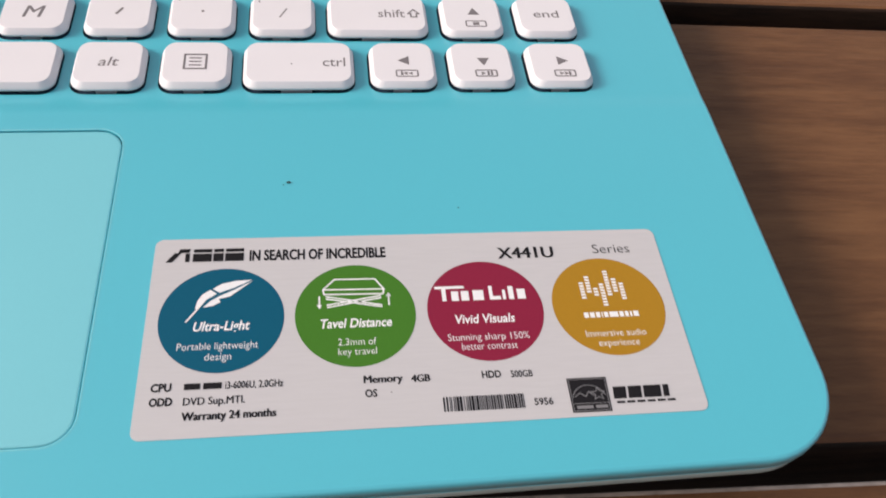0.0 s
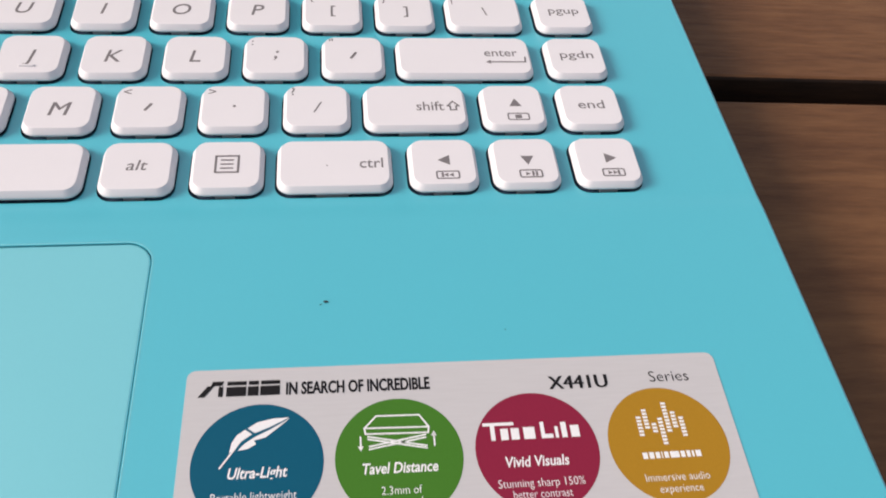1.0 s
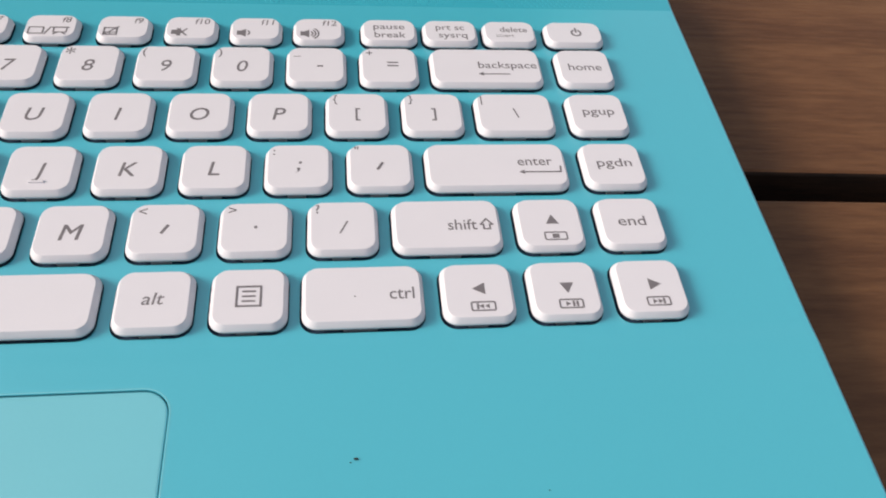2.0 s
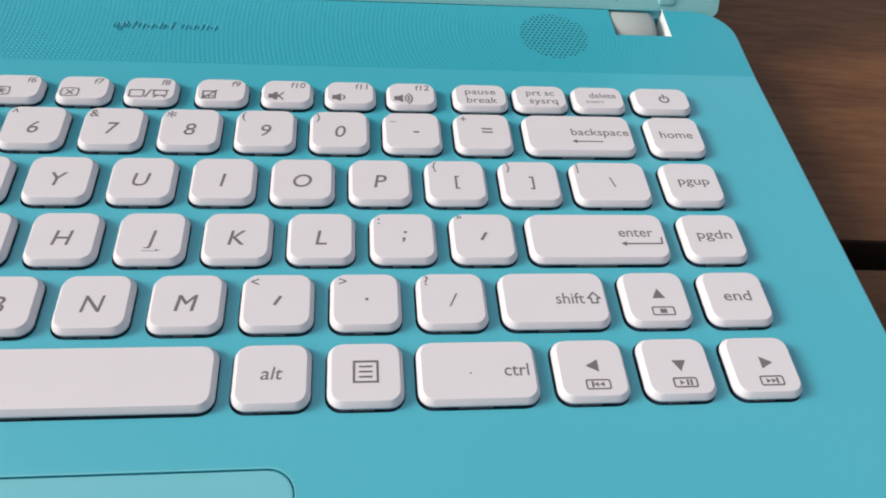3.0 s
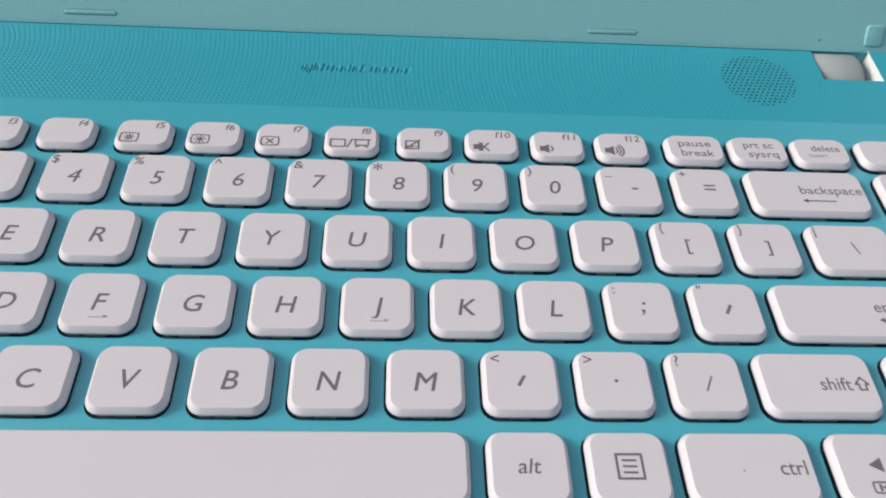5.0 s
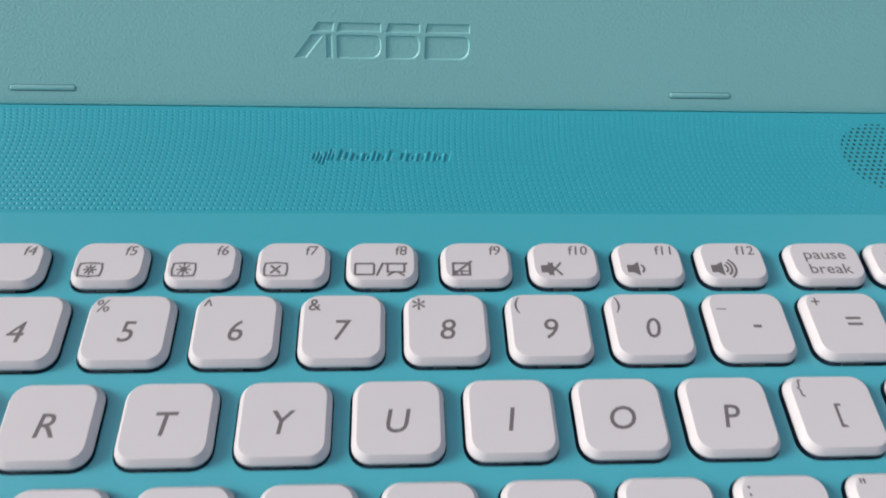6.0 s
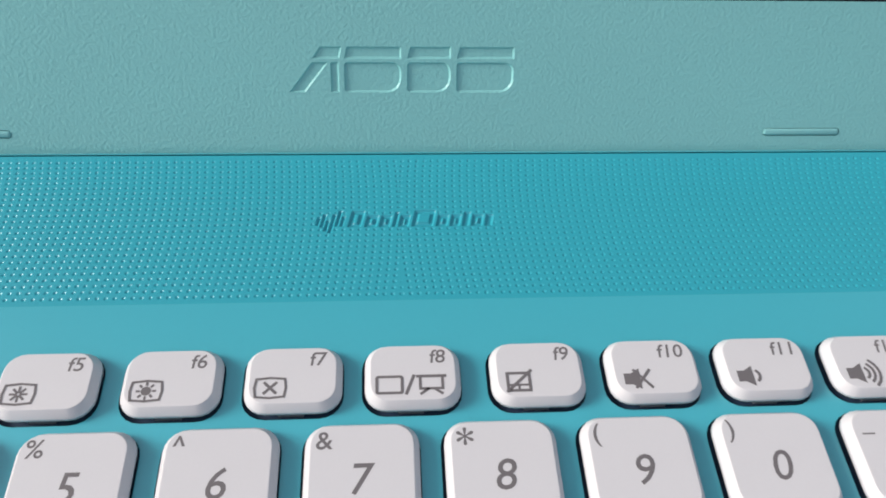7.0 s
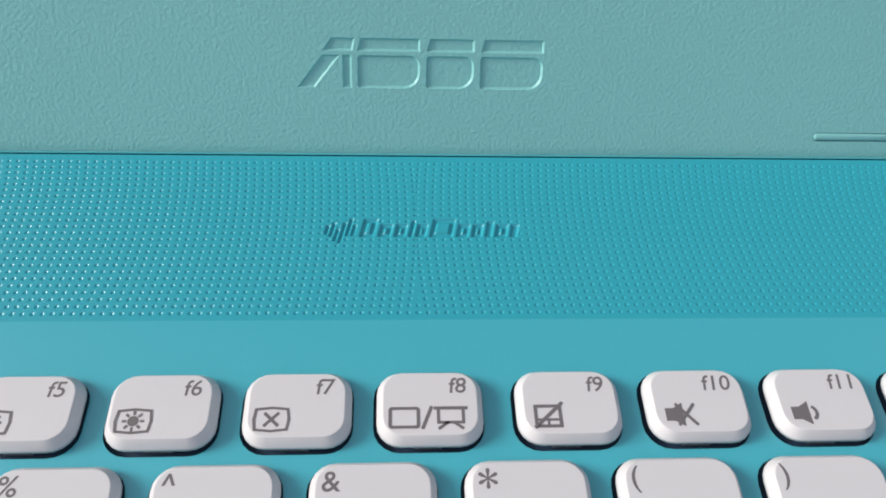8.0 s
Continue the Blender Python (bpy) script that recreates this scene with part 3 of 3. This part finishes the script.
def dimpled(name, x0, x1, y0, y1, step):
    """A finely divided sheet: rings of dimples round each loudspeaker, and its holes."""
    marks = [x0, *[m for m in (-0.1275, -0.1050, 0.1050, 0.1275) if x0 < m < x1], x1]
    cols = [x0]
    for a, b in zip(marks, marks[1:]):
        fine = 0.75 if 0.104 < abs(a + b) / 2 < 0.128 else 1.0
        cols += list(np.linspace(a, b, int(round((b - a) / (step * fine))) + 1)[1:])
    nx, ny = len(cols), int(round((y1 - y0) / (step * 0.85))) + 1
    xs, ys = np.meshgrid(np.array(cols), np.linspace(y0, y1, ny))
    sx = np.where(xs > 0, SPK[0][0], SPK[1][0])
    dx, dy = xs - sx, ys - SPK[0][1]
    r = np.hypot(dx, dy)
    pitch, rise = 0.00132, 0.00118
    line_y = y0 + 0.0008 + np.round((ys - y0 - 0.0008) / rise) * rise
    up = line_y - SPK[0][1] - 0.0015
    ring = np.round(np.hypot(dx, up) / pitch) * pitch
    side = np.sqrt(np.maximum(ring ** 2 - up ** 2, 0))
    off = np.where(side > 0, np.hypot(np.abs(dx) - side, ys - line_y), 1.0)
    dots = np.clip(1 - (off / 0.00028) ** 2, 0, 1) * 0.00018
    dots *= np.clip((0.172 - np.abs(xs)) / 0.03, 0, 1)
    if x0 < 0 < x1:
        near, mark = engraved(xs, ys)
        dots = np.where(near, mark, dots)
    # hexagonal grid of holes over each loudspeaker
    a, b = dx / 0.00150, dy / (0.00150 * 0.866)
    row = np.round(b)
    col = np.round(a - 0.5 * (row % 2)) + 0.5 * (row % 2)
    gap = np.hypot((a - col) * 0.00150, (b - row) * 0.00150 * 0.866)
    holes = np.clip((0.00031 - gap) / 0.00012, 0, 1) * 0.0012
    drop = np.where(r < 0.0106, holes, np.where(r > 0.0116, dots, 0))
    edge = np.minimum(ys - y0, y1 - ys)
    drop = np.where(edge < 0.0006, 0, drop)
    zs = Z_TRAY + (Z_END - Z_TRAY) * (ys - BACK) / (Y1 - BACK) - drop
    verts = np.stack([xs.ravel(), ys.ravel(), zs.ravel()], 1)
    idx = np.arange(nx * ny).reshape(ny, nx)
    quads = np.stack([idx[:-1, :-1], idx[:-1, 1:], idx[1:, 1:], idx[1:, :-1]], -1).reshape(-1, 4)
    me = bpy.data.meshes.new(name)
    me.from_pydata(verts.tolist(), [], quads.tolist())
    me.materials.append(panel_mat)
    me.materials.append(hole_shade_mat)
    # speaker holes and their walls take dark teal as the shade inside
    deep = (drop > 0.00002) & (r < 0.0106)
    inside = (deep[:-1, :-1].astype(int) + deep[:-1, 1:] + deep[1:, 1:] + deep[1:, :-1] >= 1).ravel()
    me.polygons.foreach_set("material_index", inside.astype(np.int32))
    me.polygons.foreach_set("use_smooth", np.ones(len(me.polygons), dtype=bool))
    ob = new(name, me)
    ob.parent = laptop
    return ob


XP, XQ, YQ = 0.1345, 0.1680, 0.2262
YB0, YB1 = 0.2086, 0.2393
tagged(dimpled("speaker_panel", -XP, XP, YB0, YB1, 0.000145), "turquoise panel with rings of fine dimples and round speaker grilles")
for s in (1, -1):
    dimpled("speaker_panel", min(s * XP, s * XQ), max(s * XP, s * XQ), YB0, YQ, 0.000145)
for s in (1, -1):
    bm = bmesh.new()
    corner = outline(INSET)[25:36]
    pts = [(XQ, YB0), (xe, YB0), *corner, (NOTCH[2], Y1 - INSET), (NOTCH[2], NOTCH[1]), (NOTCH[0], NOTCH[1]), (NOTCH[0], YB1), (XP, YB1), (XP, YQ), (XQ, YQ)]
    filled(bm, [(s * x, y) for x, y in (pts if s > 0 else reversed(pts))], [], lambda x, y: back_plane(y))
    part("back_deck", bm, panel_mat, laptop)
bm = bmesh.new()
bm.faces.new([bm.verts.new((x, y, back_plane(y))) for x, y in ((-xe, BACK), (xe, BACK), (xe, YB0), (-xe, YB0))])
part("back_edge", bm, panel_mat, laptop)
for s in (1, -1):
    bm = bmesh.new()
    for a, b in (((NOTCH[2], NOTCH[1]), (NOTCH[2], Y1)), ((NOTCH[0], YB1), (NOTCH[0], NOTCH[1])), ((NOTCH[0], NOTCH[1]), (NOTCH[2], NOTCH[1]))):
        za, zb = back_plane(min(a[1], Y1)), back_plane(min(b[1], Y1))
        vs = [bm.verts.new(p) for p in ((s * a[0], a[1], za), (s * b[0], b[1], zb), (s * b[0], b[1], 0.012), (s * a[0], a[1], 0.012))]
        bm.faces.new(vs)
    bm.faces.new([bm.verts.new((s * x, y, 0.0121)) for x, y in ((NOTCH[0], NOTCH[1]), (NOTCH[2], NOTCH[1]), (NOTCH[2], Y1), (NOTCH[0], Y1))])
    for i, f in enumerate(bm.faces):   # white outer wall, floor darkened for the shade in the notch
        f.material_index = (0, 1, 1, 2)[i]
    part("hinge_notch", bm, [white_wall, deck_mat, recess_shade_mat], laptop, "open hinge notch with white outer wall and floor darkened as shade")
    bm = bmesh.new()
    rings = []
    for k, xx in enumerate((0.1366, 0.1368, 0.1495, 0.1508, 0.1514)):
        rad = (0.0052, 0.0057, 0.0057, 0.0054, 0.0045)[k]
        rings.append([(s * xx, 0.2362 + rad * 1.55 * math.cos(2 * math.pi * i / 24), 0.0172 + rad * math.sin(2 * math.pi * i / 24)) for i in range(24)])
    loft(bm, rings)
    part("hinge_cover", bm, hinge_mat, laptop, "pale rounded hinge cover", smooth=True)

# ---- lid ----
TILT_LID = 29.5
lid = part("lid", bmesh.new(), lid_mat, laptop)
ct, st = math.cos(radians(TILT_LID)), math.sin(radians(TILT_LID))
lid_at = Matrix(((1, 0, 0, 0), (0, st, -ct, 0.2417), (0, ct, st, 0.0219), (0, 0, 0, 1)))
lid.matrix_world = lid_at
LW, LH, BEZEL = 0.1748, 0.2360, 0.0270
bm = bmesh.new()
rings = [[(x, y, z) for x, y in rounded(-LW + i, i - 0.0016, LW - i, LH - i, (0.0028 - i, 0.0028 - i, 0.009 - i, 0.009 - i), 6)] for i, z in ((0.0003, 0.0), (0.0001, -0.0002), (0.0, -0.0006), (0.0, -0.0050), (0.0010, -0.0062))]
loft(bm, rings, cap_top=False)
SCREEN = (-0.1560, BEZEL, 0.1560, LH - 0.017)
H0, HM, H1 = 0.0108, 0.0167, 0.0188   # foot, parting line and top of the sunk mark
EMBLEM = [
    [(-0.0191, H0), (-0.0163, H0), (-0.0121, HM - 0.0006), (-0.0150, HM - 0.0006)],
    [(-0.0149, HM), (-0.0101, HM), (-0.0097, H1), (-0.0135, H1)],
    [(-0.0118, H0), (-0.0103, H0), (-0.0103, HM - 0.0006), (-0.0118, HM - 0.0006)],
]
for x0, x1 in ((-0.0094, 0.0007), (0.0017, 0.0095), (0.0105, 0.0208)):   # plain blocks under plain bars
    EMBLEM += [[(x0, HM), (x1, HM), (x1, H1), (x0 + 0.0006, H1)], rounded(x0, H0, x1, HM - 0.0006, (0.0006, 0.0024, 0.0016, 0.0006), 4)]
slots = [rounded(a, 0.0026, b, 0.0041, 0.0007, 4) for a, b in ((0.0686, 0.0836), (-0.0828, -0.0680))]
filled(bm, [(x, y) for x, y, _ in rings[0]], [rounded(*SCREEN, 0.001, 3), *slots, *EMBLEM], lambda x, y: 0.0, 0.0004)
for shape in EMBLEM:   # sunk shapes with slanted walls
    n = len(shape)
    ccw = sum(shape[i][0] * shape[(i + 1) % n][1] - shape[(i + 1) % n][0] * shape[i][1] for i in range(n)) > 0
    inner = []
    for i in range(n):
        p, q, r = Vector(shape[i - 1]), Vector(shape[i]), Vector(shape[(i + 1) % n])
        e0, e1 = (q - p).normalized(), (r - q).normalized()
        n0, n1 = Vector((-e0.y, e0.x)), Vector((-e1.y, e1.x))
        m = (n0 + n1) / max(1 + n0.dot(n1), 0.5) * (0.00032 if ccw else -0.00032)
        inner.append((q.x + m.x, q.y + m.y))
    up = [bm.verts.new((x, y, 0.0)) for x, y in shape]
    low = [bm.verts.new((x, y, -0.00034)) for x, y in inner]
    for i in range(n):
        j = (i + 1) % n
        bm.faces.new((up[i], up[j], low[j], low[i]))
    bm.faces.new(low)
lid.data.clear_geometry()
bm.to_mesh(lid.data)
bm.free()
bm = bmesh.new()
block(bm, SCREEN[0] - 0.001, SCREEN[1] - 0.001, -0.0018, SCREEN[2] + 0.001, SCREEN[3] + 0.001, -0.0010)
part("screen", bm, screen_mat, lid, "switched-off dark glossy screen")
for a, b in ((0.0686, 0.0836), (-0.0828, -0.0680)):
    bm = bmesh.new()
    s = 0.00012
    loft(bm, [[(x, y, z) for x, y in rounded(a + s + q, 0.0026 + s + q, b - s - q, 0.0041 - s - q, max(0.0005 - q, 0.0001), 4)] for q, z in ((0.00045, 0.00022), (0.00025, 0.00017), (0.0001, 0.00008), (0.0, -0.00006), (0.0, -0.0006))])
    part("rubber_bumper", bm, rubber_mat, lid, "thin mint rubber strip set in the lid", smooth=True)
for s in (1, -1):
    bm = bmesh.new()
    loft(bm, [[(x, y, z) for x, y in rounded(s * 0.1566 - 0.0029 + q, 0.0018 + q, s * 0.1566 + 0.0029 - q, 0.0082 - q, 0.0011, 4)] for q, z in ((0.0005, 0.0005), (0.0002, 0.0004), (0.0, 0.0001), (0.0, -0.0002))])
    part("rubber_bumper", bm, rubber_mat, lid, "square mint rubber pad on the lid", smooth=True)

bm = bmesh.new()
disc(bm, 0.1398, 0.0032, 0.0003, 0.00003, 14)
part("pinhole", bm, dust_mat, lid, "tiny dark pinhole in the lid")

# ---- label sticker on the palm rest ----
HEAVY[0] = 1.0
SX, SY = 0.0522, 0.0148
sticker = part("label_sticker", bmesh.new(), sheet_mat, laptop, "silver-white label with four coloured circles and specifications")
bm = bmesh.new()
loft(bm, [[(x, y, z) for x, y in rounded(0, 0, 0.0997, 0.0412, 0.0016, 5)] for z in (0.00010, 0.0)])
bm.to_mesh(sticker.data)
bm.free()
sticker.location, sticker.rotation_euler = (SX, SY, Z_PALM + 0.00002), (0, 0, radians(-0.5))
ZC, ZT = 0.00013, 0.00016
mm = 0.001


def printed(name, bm, ink):
    """One piece of print, laid onto the sticker."""
    ob = part(name, bm, ink, sticker)
    ob.location, ob.scale = (0, 0.0007, 0), (0.9945, 0.99, 1)
    return ob


for cx, ink in ((13.4, blue_ink), (37.7, green_ink), (62.3, red_ink), (86.6, gold_ink)):
    bm = bmesh.new()
    disc(bm, cx * mm, 22.4 * mm, 11.2 * mm, ZC, 64)
    printed("printed_circle", bm, ink)

bm = bmesh.new()
ink_now = black_ink


def line(text, x, y, cap, width, bold=0.0, shear=0.0):
    one = bmesh.new()
    write(one, text, x * mm, y * mm, ZT, cap * mm, width * mm, "LEFT", bold, shear)
    printed("printed_line", one, ink_now)


def done(name):
    """Closes the drawing in hand as one printed piece."""
    global bm
    ob = printed(name, bm, ink_now)
    if name in ("sound_mark", "barcode"):   # bars too small to tell apart
        tagged(ob, kind="stuff")
    bm = bmesh.new()


def bar(x0, y0, x1, y1, k=0.0, solo=False):
    one = bmesh.new() if solo else bm
    poly(one, [(x0 * mm, y0 * mm), (x1 * mm, y0 * mm), ((x1 + k) * mm, y1 * mm), ((x0 + k) * mm, y1 * mm)], ZT)
    if solo:
        printed("printed_bar", one, ink_now)


# maker's mark as plain slanted bars
bar(2.2, 35.4, 3.4, 37.6, 1.6, solo=True)
bar(4.4, 37.6, 6.4, 38.5, 0.3, solo=True)
bar(5.8, 35.4, 6.6, 37.4, 0.0, solo=True)
for x0, x1 in ((7.2, 10.7), (11.0, 12.9), (13.2, 16.7)):
    bar(x0, 35.4, x1, 37.3, solo=True)
    bar(x0 + 0.1, 37.6, x1, 38.4, solo=True)
line("IN SEARCH OF INCREDIBLE", 17.8, 35.4, 2.5, 26.2, 0.030)
line("X441U", 66.5, 34.2, 2.9, 11.3, 0.018)
line("Series", 86.2, 34.9, 2.4, 7.8, -0.010)
for text, x, y, cap, width, b in (
    ("CPU", 2.4, 8.1, 1.55, 3.4, 0.034), ("ODD", 2.4, 5.4, 1.55, 3.8, 0.034), ("i3-6006U, 2.0GHz", 14.8, 8.1, 1.45, 9.8, 0.012), ("DVD Sup.MTl.", 8.0, 5.3, 1.5, 10.2, 0.008),
    ("Warranty 24 months", 8.0, 2.5, 1.6, 15.5, 0.022), ("Memory", 38.6, 7.9, 1.55, 6.8, 0.022), ("4GB", 47.0, 7.7, 1.5, 3.3, 0.022), ("OS", 38.7, 5.2, 1.5, 2.1, 0.022),
    ("HDD", 59.7, 7.8, 1.5, 3.5, 0.022), ("500GB", 65.0, 7.7, 1.4, 4.0, 0.012), ("5956", 68.4, 2.0, 1.4, 3.4, 0.016)):
    line(text, x, y, cap, width, b)
bar(7.9, 8.2, 10.6, 9.4)
bar(11.1, 8.2, 14.2, 9.4)
done("printed_bars")
rng = random.Random(5)
x = 52.2
while x < 66.8:
    w = rng.choice((0.14, 0.14, 0.28, 0.42))
    bar(x, 1.6, min(x + w, 67.0), 4.4)
    x += w + rng.choice((0.14, 0.14, 0.28))
done("barcode")
bar(43.2, 5.8, 43.4, 6.0, solo=True)
# connector mark: dark blocks over a thin line of blocks
for a, b in ((83.0, 85.4), (85.8, 88.3), (88.7, 92.0), (92.4, 93.5)):
    bar(a, 2.4, b, 4.8, 0.25, solo=True)
for a in range(6):
    bar(83.4 + 1.9 * a, 1.5, 84.9 + 1.9 * a, 1.95, solo=True)
# efficiency mark: dark square
poly(bm, [(75.0 * mm, 0.1 * mm), (82.2 * mm, 0.1 * mm), (82.4 * mm, 6.9 * mm), (75.0 * mm, 6.9 * mm)], ZT - 0.00001)
done("efficiency_mark")

ink_now = white_ink
line("Ultra-Light", 8.5, 19.9, 2.0, 10.0, 0.02, 0.2)
line("Portable lightweight", 6.0, 16.0, 1.55, 14.1, -0.008)
line("design", 10.9, 13.8, 1.55, 4.6, -0.008)
line("Tavel Distance", 31.2, 19.5, 2.0, 13.1, 0.02, 0.2)
line("2.3mm of", 34.3, 15.7, 1.55, 6.9, -0.008)
line("key travel", 34.3, 13.7, 1.55, 6.9, -0.008)
line("Vivid Visuals", 56.2, 19.4, 2.0, 11.4, 0.018, 0.15)
line("Stunning sharp 150%", 54.4, 15.7, 1.55, 15.4, -0.008)
line("better contrast", 56.8, 13.7, 1.55, 10.4, -0.008)
line("Immersive audio", 80.7, 15.4, 1.5, 11.8, -0.008)
line("experience", 82.8, 13.3, 1.5, 7.9, -0.008)
# feather: vane, quill
for shape in (
    ((8.5, 24.6), (9.3, 24.9), (10.4, 26.6), (12.2, 27.9), (11.0, 28.8), (9.6, 27.8), (8.8, 26.4)),
    ((9.9, 24.9), (11.6, 25.2), (13.0, 26.0), (12.6, 26.7), (14.6, 27.2), (16.6, 28.9), (18.7, 30.7), (15.6, 28.8), (12.8, 27.4), (11.0, 26.2)),
    ((11.4, 29.0), (12.7, 28.1), (15.2, 29.1), (18.5, 30.8), (15.6, 30.7), (13.0, 30.1))):
    poly(bm, [(a * mm, b * mm) for a, b in shape], ZT)
stroke(bm, [(7.1 * mm, 21.9 * mm), (9.2 * mm, 25.0 * mm)], 0.0003, ZT)
done("feather_drawing")
# key mechanism drawing
for pts in (((31.7, 28.0), (33.9, 30.3), (41.6, 30.2), (43.2, 27.8), (31.7, 28.0), (31.9, 26.9), (43.0, 26.7), (43.2, 27.8)), ((32.3, 26.4), (42.6, 24.2)), ((42.5, 26.3), (32.5, 24.5)), ((32.3, 25.9), (42.6, 23.8)), ((42.5, 25.8), (32.5, 24.0)), ((31.0, 26.4), (31.0, 24.4)), ((44.0, 24.2), (44.0, 26.4))):
    stroke(bm, [(a * mm, b * mm) for a, b in pts], 0.0003, ZT)
tri(bm, 31.0 * mm, 24.3 * mm, 0.0006, "down", ZT)
tri(bm, 44.0 * mm, 26.4 * mm, 0.0006, "up", ZT)
done("key_drawing")
# screen mark: plain blocks
bar(52.9, 27.3, 58.6, 27.9, solo=True)
for a, b, h in ((54.2, 55.0, 27.3), (56.0, 57.4, 26.7), (57.9, 59.4, 26.7), (60.2, 62.3, 26.8), (63.4, 65.6, 25.3), (66.0, 66.6, 26.7), (67.2, 68.2, 27.5), (68.9, 70.5, 26.8)):
    bar(a, 24.5, b, h, solo=True)
bar(63.4, 25.3, 64.1, 27.7, solo=True)
# sound mark: columns of short bars and one line of blocks
for c, (lo, hi) in enumerate(((24.0, 28.0), (25.4, 28.8), (24.6, 26.6), (22.2, 27.2), (24.6, 30.6), (25.4, 28.2), (23.6, 27.4))):
    y = lo
    while y < hi:
        bar(81.6 + 1.35 * c, y, 82.5 + 1.35 * c, y + 0.45)
        y += 0.68
for a, b in ((81.2, 82.1), (82.4, 83.3), (83.6, 84.4), (84.7, 84.9), (85.2, 86.0), (86.3, 88.0), (88.3, 89.1), (89.4, 90.1), (90.4, 90.8), (91.1, 92.1)):
    bar(a, 19.6, b, 20.8)
done("sound_mark")
# lines on the dark square
ink_now = grey_ink
stroke(bm, [(75.3 * mm, 0.4 * mm), (81.9 * mm, 0.4 * mm), (82.1 * mm, 6.6 * mm), (75.3 * mm, 6.6 * mm)], 0.00012, ZT, True)
stroke(bm, [(75.5 * mm, 1.8 * mm), (81.9 * mm, 1.8 * mm)], 0.00012, ZT)
stroke(bm, [(a, b) for a, b in arc(78.6 * mm, 2.2 * mm, 0.0032, 20, 165, 14)], 0.00014, ZT)
star = [(80.3 * mm + (0.0013 if k % 2 == 0 else 0.0006) * math.sin(math.pi * k / 5), 3.6 * mm + (0.0013 if k % 2 == 0 else 0.0006) * math.cos(math.pi * k / 5)) for k in range(10)]
stroke(bm, star, 0.00014, ZT, True)
stroke(bm, [(76.0 * mm, 3.2 * mm), (77.0 * mm, 3.9 * mm), (77.9 * mm, 3.1 * mm), (78.6 * mm, 4.1 * mm), (79.4 * mm, 3.3 * mm)], 0.00016, ZT)
for a, b in ((75.9, 78.9), (79.4, 81.6)):
    bar(a, 0.8, b, 1.4)
done("efficiency_lines")

# ---- specks of dust ----
bm = bmesh.new()
for x, y, s in ((0.0, 0.0, 0.00045), (-0.0010, -0.0006, 0.0002), (0.0347, -0.0079, 0.00018)):
    bmesh.ops.create_icosphere(bm, subdivisions=1, radius=s, matrix=Matrix.Translation((x, y, s * 0.4)) @ Matrix.Diagonal((1.2, 0.6, 0.4, 1)))
specks = part("dust_specks", bm, dust_mat)
bm = bmesh.new()
bmesh.ops.create_icosphere(bm, subdivisions=1, radius=0.00022, matrix=Matrix.Diagonal((1.0, 0.7, 0.4, 1)))
grit = part("dust_speck", bm, dust_mat)
grit.location = (0.0782, 0.1046, KEY_Z + 0.00006)
tagged(grit, "tiny dark dust speck on a white key", "dust")
specks.location = (0.0775, 0.0701, Z_PALM)
tagged(specks, "tiny dark dust specks on the palm rest", "dust", kind="stuff")
